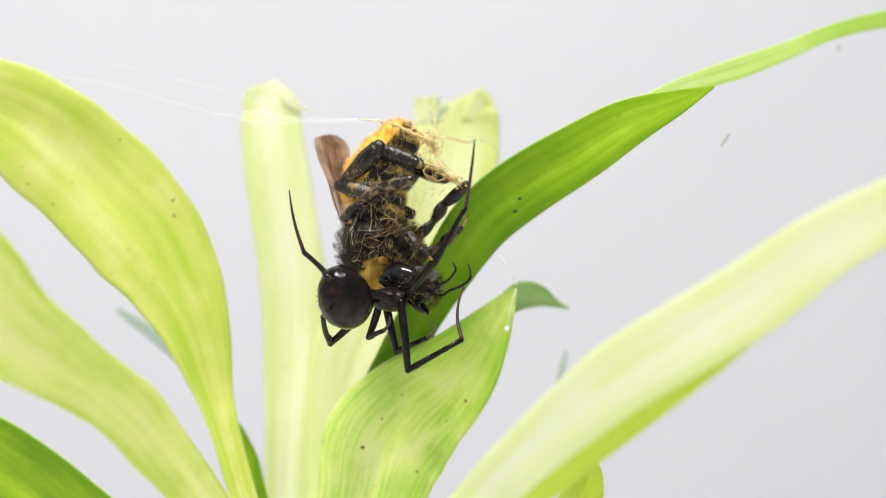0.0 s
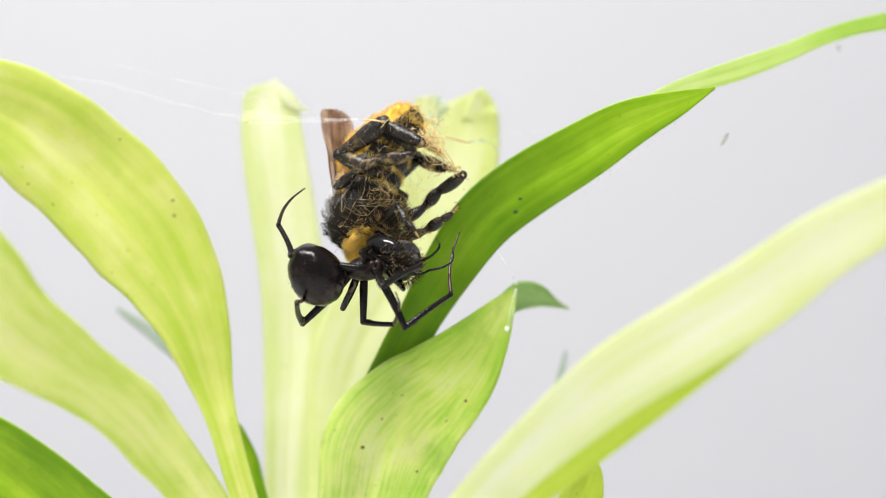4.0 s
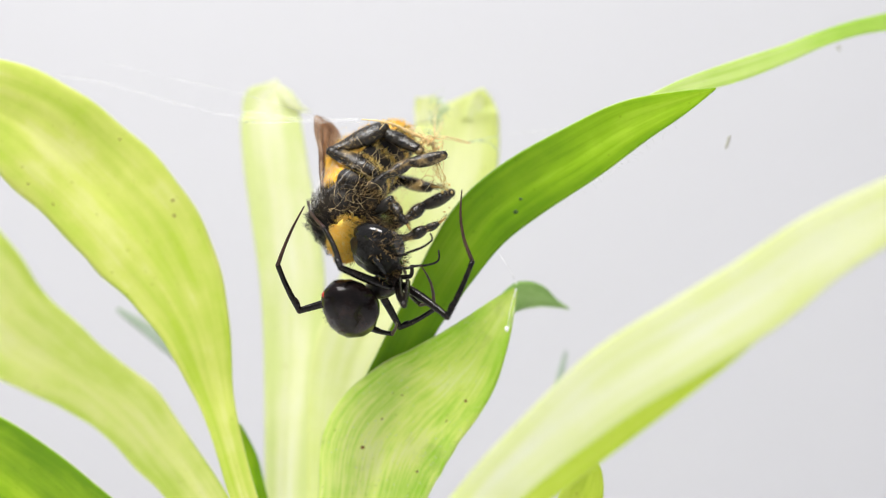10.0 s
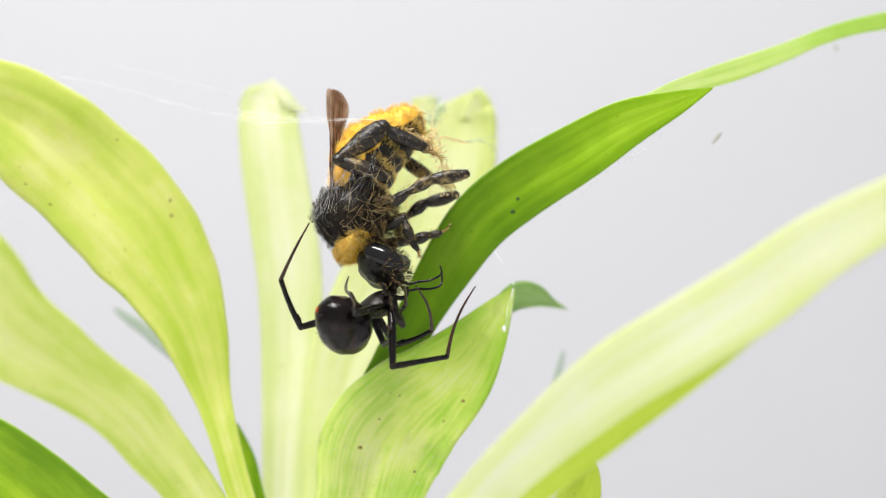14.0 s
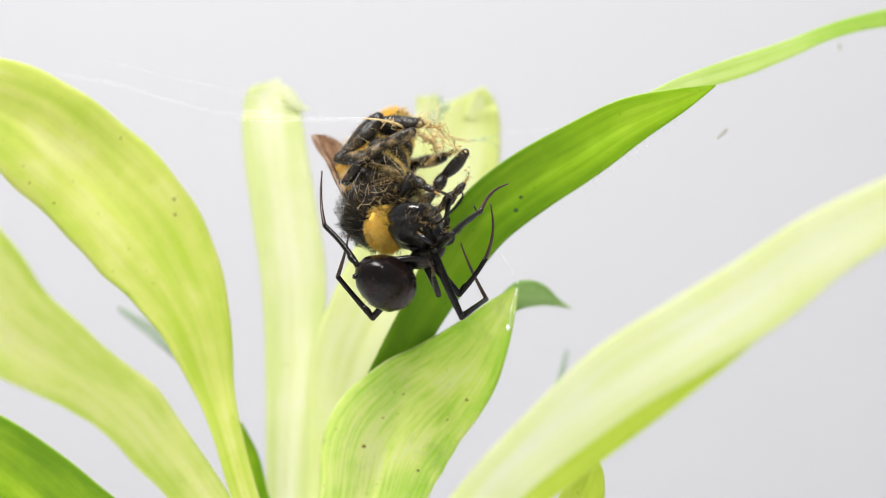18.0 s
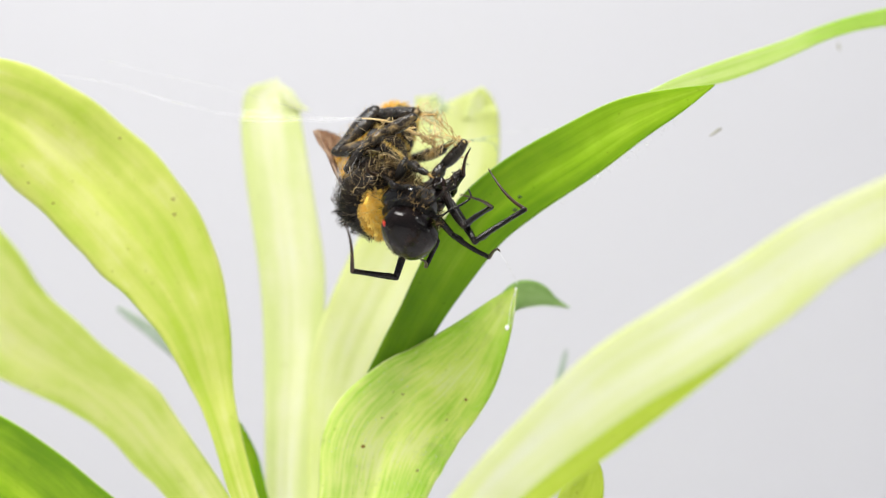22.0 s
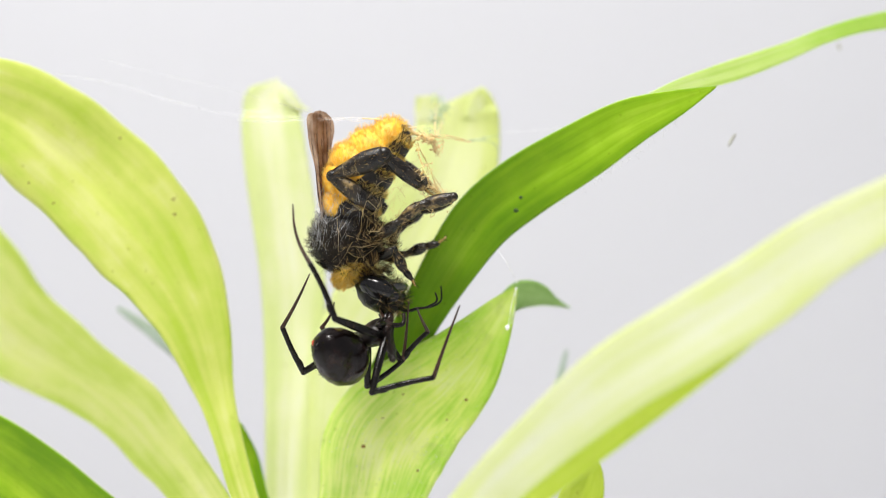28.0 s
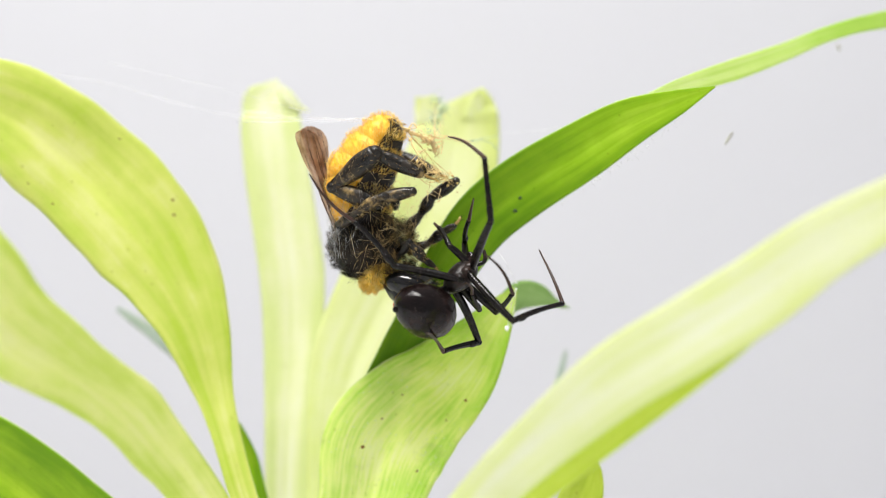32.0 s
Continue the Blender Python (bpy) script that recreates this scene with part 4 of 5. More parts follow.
stance(9.5, (720, 525), (795, 480), (690, 475, 615, 405, 540, 317), (640, 497, 588, 420, 540, 317), (905, 490, 897, 385, 850, 340),
       (800, 440, 795, 410, 790, 390), (775, 460, 770, 430, 785, 380), (850, 580, 885, 490, 835, 365), (838, 490, 812, 433, 788, 442), (800, 572, 780, 575, 770, 560))
stance(10, (622, 545), (680, 505), (605, 475, 575, 405, 545, 355), (530, 550, 492, 470, 543, 355), (715, 540, 722, 500, 705, 450),
       (720, 510, 745, 540, 770, 550), (670, 475, 675, 470, 680, 480), (790, 560, 835, 465, 818, 340), (708, 580, 768, 548, 745, 470), (660, 615, 690, 590, 700, 570))
stance(10.5, (615, 535), (665, 490), (600, 480, 565, 440, 530, 378), (542, 560, 485, 488, 530, 380), (695, 548, 727, 505, 718, 450),
       (700, 510, 690, 480, 690, 470), (670, 470, 675, 460, 680, 480), (668, 603, 752, 600, 795, 480), (672, 577, 738, 573, 730, 510), (632, 590, 640, 550, 650, 520))
stance(11, (672, 502), (735, 465), (630, 440, 590, 410, 553, 355), (600, 540, 533, 475, 552, 358), (770, 500, 788, 455, 775, 415),
       (765, 470, 780, 440, 770, 420), (730, 450, 740, 440, 745, 430), (762, 580, 828, 545, 835, 410), (762, 530, 825, 508, 825, 470), (707, 580, 710, 545, 715, 510))
stance(11.5, (655, 485), (725, 465), (630, 455, 595, 410, 580, 370), (597, 535, 527, 475, 560, 355), (760, 450, 780, 425, 745, 400),
       (750, 460, 760, 430, 740, 410), (735, 440, 745, 430, 750, 420), (738, 573, 835, 572, 865, 460), (742, 518, 800, 505, 795, 450), (705, 595, 705, 550, 710, 510))
stance(12, (678, 530), (735, 515), (640, 500, 615, 470, 600, 440), (600, 560, 538, 490, 566, 375), (770, 500, 790, 470, 760, 440),
       (785, 480, 800, 470, 825, 435), (720, 490, 735, 485, 745, 480), (760, 625, 848, 612, 868, 500), (760, 570, 818, 560, 795, 485), (720, 625, 725, 590, 730, 550))
stance(12.5, (620, 550), (670, 515), (640, 520, 620, 490, 612, 490), (538, 568, 495, 490, 540, 370), (735, 562, 778, 515, 768, 455),
       (690, 440, 683, 375, 676, 300), (680, 490, 690, 500, 690, 490), (730, 618, 815, 575, 818, 450), (672, 638, 680, 600, 680, 575), (670, 640, 665, 600, 665, 560))
stance(13, (615, 540), (680, 515), (640, 500, 625, 490, 622, 490), (558, 588, 500, 515, 560, 418), (720, 570, 770, 545, 778, 460),
       (705, 545, 715, 520, 700, 490), (680, 490, 690, 500, 690, 490), (745, 617, 830, 570, 830, 430), (692, 628, 740, 600, 775, 540), (655, 588, 660, 560, 662, 540))
stance(13.5, (735, 530), (790, 490), (700, 440, 705, 380, 695, 280), (640, 515, 602, 440, 560, 333), (850, 515, 860, 450, 810, 400),
       (810, 520, 825, 490, 790, 480), (790, 460, 800, 440, 815, 420), (880, 553, 915, 455, 848, 338), (815, 525, 825, 500, 800, 470), (825, 585, 800, 540, 795, 520))
stance(14, (610, 575), (670, 540), (630, 555, 620, 520, 617, 490), (530, 580, 497, 495, 550, 390), (712, 575, 700, 545, 690, 520),
       (700, 570, 718, 540, 715, 505), (680, 520, 690, 510, 690, 500), (695, 645, 790, 632, 842, 505), (700, 612, 765, 585, 735, 505), (690, 635, 690, 600, 685, 580))
stance(14.5, (555, 550), (635, 535), (610, 530, 585, 490, 570, 470), (490, 572, 457, 490, 527, 405), (610, 590, 620, 560, 625, 540),
       (650, 612, 700, 595, 720, 515), (640, 520, 650, 515, 650, 505), (670, 655, 768, 618, 798, 490), (620, 642, 690, 600, 757, 465), (645, 610, 640, 580, 640, 560))
stance(16.5, (690, 505), (735, 445), (660, 455, 600, 400, 560, 315), (655, 572, 592, 505, 605, 430), (865, 410, 870, 310, 835, 260),
       (770, 400, 785, 345, 805, 262), (725, 415, 710, 400, 700, 395), (835, 528, 860, 490, 825, 430), (790, 470, 802, 410, 780, 420), (795, 520, 775, 490, 760, 470))
stance(17, (705, 510), (770, 450), (680, 460, 620, 410, 578, 320), (680, 568, 615, 505, 625, 430), (878, 428, 872, 345, 790, 295),
       (790, 400, 797, 340, 758, 272), (740, 420, 725, 400, 705, 390), (848, 530, 888, 500, 840, 430), (808, 515, 800, 480, 820, 430), (785, 480, 800, 510, 805, 515))
stance(17.5, (665, 510), (720, 470), (620, 490, 563, 420, 560, 325), (645, 575, 583, 505, 605, 415), (770, 430, 830, 400, 877, 348),
       (760, 430, 775, 370, 755, 355), (740, 470, 745, 500, 748, 520), (803, 568, 853, 530, 800, 425), (780, 550, 868, 475, 835, 340), (775, 545, 770, 500, 760, 480))
stance(18, (685, 500), (755, 450), (635, 470, 575, 400, 570, 302), (660, 562, 598, 490, 617, 415), (800, 415, 850, 375, 900, 325),
       (790, 400, 798, 350, 765, 340), (730, 440, 715, 415, 712, 400), (820, 568, 860, 530, 815, 430), (825, 535, 880, 430, 870, 340), (785, 540, 770, 500, 760, 470))
stance(18.5, (690, 500), (755, 450), (630, 480, 570, 410, 570, 310), (675, 555, 610, 490, 620, 415), (790, 430, 800, 410, 790, 400),
       (780, 480, 770, 520, 765, 515), (735, 440, 745, 490, 748, 480), (812, 550, 862, 525, 808, 410), (825, 525, 880, 440, 820, 305), (790, 520, 775, 490, 765, 470))
stance(19, (755, 530), (815, 480), (690, 470, 635, 410, 555, 303), (770, 590, 715, 580, 700, 572), (860, 530, 855, 490, 820, 440),
       (838, 420, 845, 380, 842, 340), (790, 430, 795, 420, 800, 400), (855, 565, 935, 498, 880, 375), (865, 565, 920, 540, 845, 433), (815, 530, 830, 530, 800, 480))
stance(19.5, (715, 520), (780, 495), (690, 450, 620, 385, 533, 290), (695, 598, 632, 545, 615, 430), (820, 520, 815, 480, 795, 500),
       (800, 440, 815, 390, 827, 322), (790, 470, 800, 430, 805, 400), (818, 570, 925, 525, 955, 400), (800, 580, 872, 585, 840, 480), (820, 520, 825, 490, 810, 470))
stance(20, (705, 560), (765, 525), (690, 480, 625, 405, 555, 315), (668, 632, 608, 570, 615, 455), (800, 585, 850, 555, 822, 480),
       (800, 480, 850, 450, 893, 410), (755, 500, 740, 490, 720, 480), (865, 588, 940, 500, 952, 365), (790, 620, 845, 595, 860, 570), (775, 560, 760, 580, 755, 570))
stance(20.5, (590, 565), (655, 530), (565, 505, 535, 440, 523, 335), (525, 592, 502, 505, 555, 403), (800, 545, 880, 475, 950, 368),
       (720, 510, 770, 505, 820, 485), (670, 510, 680, 510, 690, 500), (697, 645, 755, 560, 760, 435), (670, 610, 735, 590, 718, 500), (638, 598, 640, 570, 645, 550))
stance(21, (615, 575), (680, 540), (600, 505, 558, 435, 530, 333), (555, 618, 520, 535, 558, 447), (820, 548, 898, 475, 955, 370),
       (730, 515, 800, 495, 838, 467), (690, 520, 700, 515, 720, 500), (735, 648, 780, 575, 775, 440), (710, 605, 770, 580, 735, 470), (665, 618, 655, 590, 660, 570))
stance(21.5, (660, 505), (720, 465), (650, 465, 600, 400, 560, 322), (620, 585, 570, 525, 592, 420), (805, 545, 888, 487, 830, 365),
       (780, 430, 820, 405, 862, 358), (710, 430, 700, 415, 690, 420), (800, 575, 830, 530, 800, 420), (760, 518, 810, 490, 760, 400), (732, 565, 720, 530, 715, 500))
stance(22, (725, 410), (765, 355), (700, 330, 670, 310, 650, 290), (695, 510, 625, 480, 612, 400), (820, 400, 870, 367, 815, 345),
       (800, 345, 820, 310, 832, 265), (770, 330, 780, 325, 800, 340), (840, 427, 928, 372, 865, 300), (800, 415, 870, 458, 885, 445), (800, 485, 750, 480, 745, 460))
stance(22.5, (680, 510), (745, 460), (650, 480, 615, 430, 592, 335), (660, 580, 602, 515, 615, 425), (785, 535, 840, 500, 800, 430),
       (810, 400, 830, 350, 847, 295), (745, 440, 760, 420, 790, 400), (842, 552, 912, 475, 850, 355), (790, 580, 830, 540, 815, 400), (745, 550, 740, 520, 745, 490))
stance(23, (650, 555), (700, 510), (650, 540, 615, 465, 580, 350), (580, 575, 547, 500, 580, 400), (790, 545, 800, 495, 735, 440),
       (770, 450, 835, 418, 815, 355), (690, 495, 700, 480, 720, 465), (795, 570, 860, 490, 825, 365), (715, 600, 800, 580, 825, 455), (735, 548, 720, 530, 710, 510))
stance(23.5, (695, 550), (730, 490), (680, 470, 640, 420, 592, 340), (610, 600, 567, 525, 590, 430), (815, 545, 838, 480, 760, 440),
       (770, 455, 815, 425, 858, 370), (720, 470, 710, 450, 700, 440), (800, 588, 835, 500, 800, 405), (790, 545, 780, 490, 760, 480), (748, 610, 740, 570, 735, 540))
stance(24, (635, 605), (680, 555), (640, 560, 605, 495, 575, 420), (540, 632, 513, 545, 557, 440), (735, 590, 740, 550, 738, 470),
       (720, 600, 745, 620, 775, 560), (695, 535, 700, 520, 710, 530), (755, 635, 800, 560, 765, 425), (700, 662, 755, 600, 778, 555), (600, 605, 568, 570, 587, 508))
stance(24.5, (690, 610), (735, 560), (655, 550, 605, 470, 560, 355), (635, 648, 600, 570, 617, 470), (785, 592, 815, 535, 780, 480),
       (770, 600, 800, 570, 790, 510), (725, 540, 740, 540, 740, 530), (785, 640, 880, 605, 840, 475), (770, 640, 845, 592, 805, 512), (655, 570, 655, 540, 652, 510))
moved(24.8, STANCES[-1], 9, -36)
stance(25, (578, 562), (646, 535), (560, 560, 523, 475, 527, 365), (560, 600, 540, 580, 535, 540), (705, 575, 705, 540, 700, 500),
       (690, 560, 700, 570, 705, 520), (650, 510, 660, 505, 665, 500), (640, 625, 700, 648, 740, 650), (655, 600, 645, 570, 640, 550), (640, 600, 635, 570, 640, 550))
stance(25.5, (670, 590), (735, 560), (625, 530, 588, 460, 543, 345), (640, 560, 625, 525, 658, 452), (750, 610, 780, 575, 778, 520),
       (720, 640, 730, 600, 740, 580), (730, 540, 735, 545, 740, 530), (740, 658, 835, 655, 930, 550), (740, 640, 820, 612, 838, 490), (680, 560, 680, 530, 685, 505))
moved(25.2, STANCES[-1], 62, 8)
STANCES.sort(key=lambda s: s[0])
stance(27.5, (570, 600), (640, 580), (560, 540, 530, 460, 510, 340), (495, 600, 480, 510, 555, 430), (655, 640, 650, 600, 655, 560),
       (660, 645, 710, 605, 705, 530), (645, 560, 650, 550, 655, 545), (608, 660, 720, 650, 800, 540), (600, 652, 650, 630, 705, 510), (560, 560, 548, 545, 580, 500))
stance(28, (605, 630), (665, 590), (595, 565, 550, 470, 520, 368), (535, 660, 500, 580, 548, 485), (695, 635, 690, 590, 683, 535),
       (718, 650, 755, 590, 738, 545), (670, 575, 680, 565, 675, 550), (660, 690, 770, 668, 815, 537), (650, 690, 710, 640, 725, 520), (590, 600, 570, 580, 592, 535))
stance(29, (635, 600), (690, 565), (595, 545, 550, 460, 520, 352), (600, 652, 545, 578, 585, 468), (710, 590, 715, 560, 705, 510),
       (742, 620, 775, 565, 745, 470), (680, 550, 700, 530, 710, 520), (705, 668, 815, 642, 850, 498), (700, 668, 775, 620, 772, 490), (640, 560, 622, 530, 628, 530))
stance(29.5, (650, 585), (712, 555), (605, 530, 565, 455, 530, 343), (630, 655, 570, 590, 595, 475), (820, 558, 855, 480, 845, 350),
       (765, 510, 800, 460, 837, 390), (715, 530, 715, 510, 712, 495), (735, 655, 820, 622, 795, 490), (745, 605, 770, 560, 760, 490), (735, 610, 730, 580, 725, 560))
stance(30, (650, 580), (725, 545), (630, 530, 573, 440, 535, 340), (637, 655, 573, 595, 592, 490), (825, 465, 838, 350, 795, 243),
       (770, 490, 800, 440, 825, 395), (735, 480, 740, 450, 735, 410), (803, 635, 870, 565, 885, 450), (742, 615, 758, 570, 755, 520), (712, 570, 720, 600, 740, 615))
stance(30.5, (653, 573), (722, 545), (622, 525, 570, 443, 534, 337), (682, 671, 628, 643, 640, 610), (828, 460, 840, 345, 795, 243),
       (772, 490, 800, 440, 827, 380), (745, 475, 748, 440, 743, 410), (833, 625, 893, 562, 913, 440), (760, 622, 778, 585, 772, 515), (712, 615, 705, 580, 715, 560))
stance(31, (670, 575), (725, 540), (615, 520, 568, 445, 533, 335), (700, 665, 630, 622, 630, 590), (830, 455, 840, 340, 795, 243),
       (775, 490, 800, 440, 828, 365), (755, 470, 755, 430, 750, 410), (885, 562, 915, 500, 920, 415), (792, 612, 803, 570, 775, 510), (748, 612, 740, 580, 735, 560))
stance(31.5, (695, 565), (755, 510), (640, 505, 565, 430, 535, 320), (772, 640, 755, 600, 750, 580), (820, 410, 835, 310, 795, 245),
       (785, 490, 815, 440, 825, 400), (730, 470, 730, 420, 727, 345), (885, 555, 960, 510, 965, 470), (830, 540, 825, 510, 810, 510), (785, 580, 770, 550, 760, 530))
stance(32, (755, 550), (815, 490), (695, 470, 620, 385, 540, 300), (848, 607, 785, 622, 755, 590), (868, 393, 858, 285, 795, 243),
       (822, 430, 830, 390, 838, 352), (790, 430, 775, 400, 770, 395), (905, 565, 995, 538, 955, 445), (880, 555, 907, 520, 860, 452), (848, 548, 835, 520, 825, 500))

# segment lengths of legs a to h, thigh, shin and foot, in plan steps
LENGTHS = ((118, 104, 114), (132, 95, 112), (122, 108, 116), (74, 70, 70), (52, 52, 66), (124, 108, 132), (96, 78, 104), (76, 48, 52))
# which way each leg bows: -1 towards the lens, 1 away
BOWS = (-1, 1, -1, 1, -1, -1, 1, 1)
LEG_BITS = []
for (l1, l2, l3), bow in zip(LENGTHS, BOWS):
    bits = []
    big = 0.80 + 0.2 * l1 / 120
    for name, ln, prof in (("thigh", l1, (6.2, 7.6, 7.0, 5.6)), ("shin", l2, (5.6, 5.2, 4.6, 4.6)), ("foot", l3, (3.8, 2.9, 2.2, 1.1))):
        bm = bmesh.new()
        sag = -0.03 * ln if name != "foot" else 0.07 * ln
        tube(bm, steps([(0, 0, 0), (sag, 0, ln * 0.33), (sag, 0, ln * 0.66), (0, 0, ln)]), [big * p * STEP for p in prof], 10, 12)
        blob(bm, (0, 0, 0), [prof[0] * big * 1.04 * STEP] * 3, None, 8, 10)
        if name == "shin":
            blob(bm, (0, 0, ln * 0.17 * STEP), [prof[0] * big * 1.12 * STEP] * 2 + [prof[0] * big * 2.2 * STEP], None, 8, 10)
        ob = part("leg_" + name, bm, FOOT_BROWN if name == "foot" else BROWN_BLACK, spider)
        hb = bmesh.new()
        for _ in range(int(ln * 0.7)):
            s = rnd.random()
            d = Vector((rnd.gauss(0, 1), rnd.gauss(0, 1), 0)).normalized()
            bend = curve_at([(0, 0, 0), (sag, 0, ln * 0.33), (sag, 0, ln * 0.66), (0, 0, ln)], s)
            root = (Vector(bend) + d * prof[2] * big * (1.1 - 0.6 * s)) * STEP
            hair(hb, root, root + (d + Vector((0, 0, 1.2))).normalized() * 3.4 * STEP, 0.16 * STEP)
        tagged(part("leg_hair", hb, DARK_HAIR, ob, smooth=False), kind="stuff")
        bits.append(ob)
    LEG_BITS.append(bits)


# ---- silk lines and motes ----
def thread(points, radius, label, material=SILK, lines=1, seed=1):
    r = random.Random(seed)
    bm = bmesh.new()
    for i in range(lines):
        pts = []
        for u, v, d in points:
            j = 0 if lines == 1 else 5
            pts.append(spot(u + r.uniform(-j, j), v + r.uniform(-j, j), d + r.uniform(-j, j) * 0.1))
        tube(bm, pts, [radius * STEP * r.uniform(0.7, 1.2) for _ in range(3)], 5)
    return tagged(mesh_object("silk_thread", bm, material), label, "silk thread", "silk threads")


thread([(92, 132, 13), (200, 152, 12), (320, 182, 11), (430, 204, 9), (545, 210, 6), (650, 216, 2)], 0.26, "white silk strand from the arching leaf to the bee", SILK_FAINT, lines=3, seed=3)
thread([(180, 108, 12), (300, 138, 12), (420, 165, 10), (560, 205, 5)], 0.45, "fine white silk thread above the leaf", SILK_FAINT)
thread([(420, 216, 12), (480, 218, 6), (560, 212, 2), (640, 214, 1)], 0.5, "white silk thread past the upright leaf", SILK_FAINT, lines=2, seed=7)
thread([(756, 240, 4), (772, 246, 5), (788, 245, 6), (806, 250, 7), (834, 251, 9)], 0.9, "golden dusted silk strand to the pale leaf", SILK_GOLD, lines=3, seed=8)
thread([(832, 251, 9), (858, 250, 16), (886, 240, 24)], 0.5, "white branching silk thread", SILK_WEB, lines=2, seed=12)
thread([(832, 251, 9), (862, 256, 16), (886, 268, 24)], 0.5, "white branching silk thread", SILK_WEB, lines=2, seed=13)
thread([(418, 196, 13), (480, 206, 9), (545, 216, 6), (640, 214, 3)], 0.3, "faint white silk band past the upright leaf", SILK_FAINT, lines=4, seed=14)
thread([(885, 238, 20), (1000, 226, 14), (1120, 190, 7)], 0.35, "faint silk thread to the twisted leaf")
thread([(912, 512, 10), (907, 548, 9.5), (898, 582, 9)], 0.7, "white silk thread at the leaf tip", lines=2, seed=9)
thread([(880, 445, 8), (900, 475, 7), (915, 505, 9)], 0.5, "faint silk thread between two leaves")


def clump():
    """Dusty golden silk and dried scraps by which the bee hangs from the pale leaf."""
    r = random.Random(77)
    bm = bmesh.new()
    line = [(640, 212, 2), (668, 214, 2), (700, 222, 3), (728, 236, 4), (752, 246, 5), (766, 256, 6), (768, 272, 6)]
    tube(bm, [spot(*p) for p in line], [1.2 * STEP, 1.6 * STEP, 2.6 * STEP, 3.4 * STEP, 3.2 * STEP, 4.5 * STEP, 1.5 * STEP], 7)
    for i in range(24):
        c = curve_at(line, r.betavariate(3, 1.6))
        q = spot(c[0] + r.gauss(0, 5), c[1] + r.gauss(0, 4), c[2])
        blob(bm, q, [r.uniform(1.5, 4) * STEP for _ in range(3)], Euler((r.uniform(0, 3), r.uniform(0, 3), 0)).to_matrix(), 6, 8,
             lambda p: p * (1 + 0.4 * noise.noise(p * 2.3 + q * 9000)))
    for i in range(22):
        c = curve_at(line, r.betavariate(3, 1.6))
        pts = [spot(c[0] + r.gauss(0, 9), c[1] + r.gauss(0, 7), c[2] + r.gauss(0, 0.6)) for _ in range(4)]
        tube(bm, pts, [r.uniform(0.3, 1.0) * STEP for _ in range(3)], 4, 8)
    for i in range(10):
        a = (770, 244, 5)
        b = (r.uniform(770, 790), r.uniform(180, 235), r.uniform(15, 22))
        m = [(p + q) / 2 + r.gauss(0, 3) for p, q in zip(a, b)]
        tube(bm, [spot(*a), spot(*m), spot(*b)], [0.5 * STEP, 0.4 * STEP], 4, 6)
    return tagged(mesh_object("silk_clump", bm, SILK_GOLD), "golden dusty clump of silk hanging at the pale leaf", "silk")


clump()


def web():
    """A fine whitish web tuft against the pale leaf."""
    r = random.Random(41)
    bm = bmesh.new()
    for i in range(40):
        c = curve_at([(768, 176, 20), (785, 192, 18), (770, 208, 14), (764, 236, 8)], r.random())
        pts = [spot(c[0] + r.gauss(0, 8), c[1] + r.gauss(0, 6), c[2] + r.gauss(0, 1)) for _ in range(4)]
        tube(bm, pts, [r.uniform(0.25, 0.6) * STEP for _ in range(3)], 4, 8)
    return tagged(mesh_object("silk_tuft", bm, SILK_WEB), "whitish green web tuft between bee and pale leaf", "silk")


web()


def lint():
    """White lint and hairs stuck along the twisted leaf's lower edge."""
    r = random.Random(31)
    bm = bmesh.new()
    for i in range(60):
        f = r.betavariate(1.6, 2.2)
        c = curve_at([(985, 368), (1050, 322), (1100, 288), (1160, 248), (1225, 196)], f)
        u, v = c[0] + r.gauss(0, 4), c[1] + r.gauss(0, 3)
        a = spot(u, v, 4)
        b = spot(u + r.gauss(3, 5), v + r.gauss(2, 4), r.uniform(3, 6))
        tube(bm, [a, (a + b) / 2 + Vector((r.gauss(0, 1), 0, r.gauss(0, 1))) * 2 * STEP, b], [0.32 * STEP, 0.2 * STEP], 4, 5)
    return part("lint", bm, SILK_FAINT, leaf_twist, "white lint on the leaf edge")


lint()


def mote(u, v, d, size, length, turn, material, label):
    bm = bmesh.new()
    ball(bm, (0, 0, 0), (size, size, length), rings=8, sides=10, shape=lambda p: p * (1 + 0.35 * noise.noise(p * 2.1 + Vector((u, v, 0)))))
    ob = tagged(mesh_object("mote", bm, material), label, "mote", "motes in the silk")
    ob.matrix_world = Matrix.Translation(spot(u, v, d)) @ Euler((0, radians(turn), 0)).to_matrix().to_4x4()
    return ob


MOTE = skin("grey_mote", [(0.30, 0.29, 0.24), (0.45, 0.44, 0.38)], 0.8)
WHITE = skin("white_fluff", [(0.85, 0.86, 0.84), (0.95, 0.95, 0.93)], 0.8)
drifting = mote(1283, 248, 14, 3, 14, 35, MOTE, "grey fleck hanging in a silk thread")
mote(1484, 85, 30, 3, 7, -20, MOTE, "grey fleck hanging near the twisted leaf")
mote(897, 582, 8.6, 4, 5, 0, WHITE, "white fluff caught at the leaf edge")
def on_leaf(host, u, v):
    """The point of a leaf's surface on the sight line of a plan step, and its normal."""
    data = host.data
    tree = BVHTree.FromPolygons([q.co for q in data.vertices], [tuple(f.vertices) for f in data.polygons])
    eye = Vector(EYE)
    hit = tree.ray_cast(eye, (spot(u, v) - eye).normalized())
    return (hit[0], hit[1]) if hit[0] else (spot(u, v), Vector((0, -1, 0)))


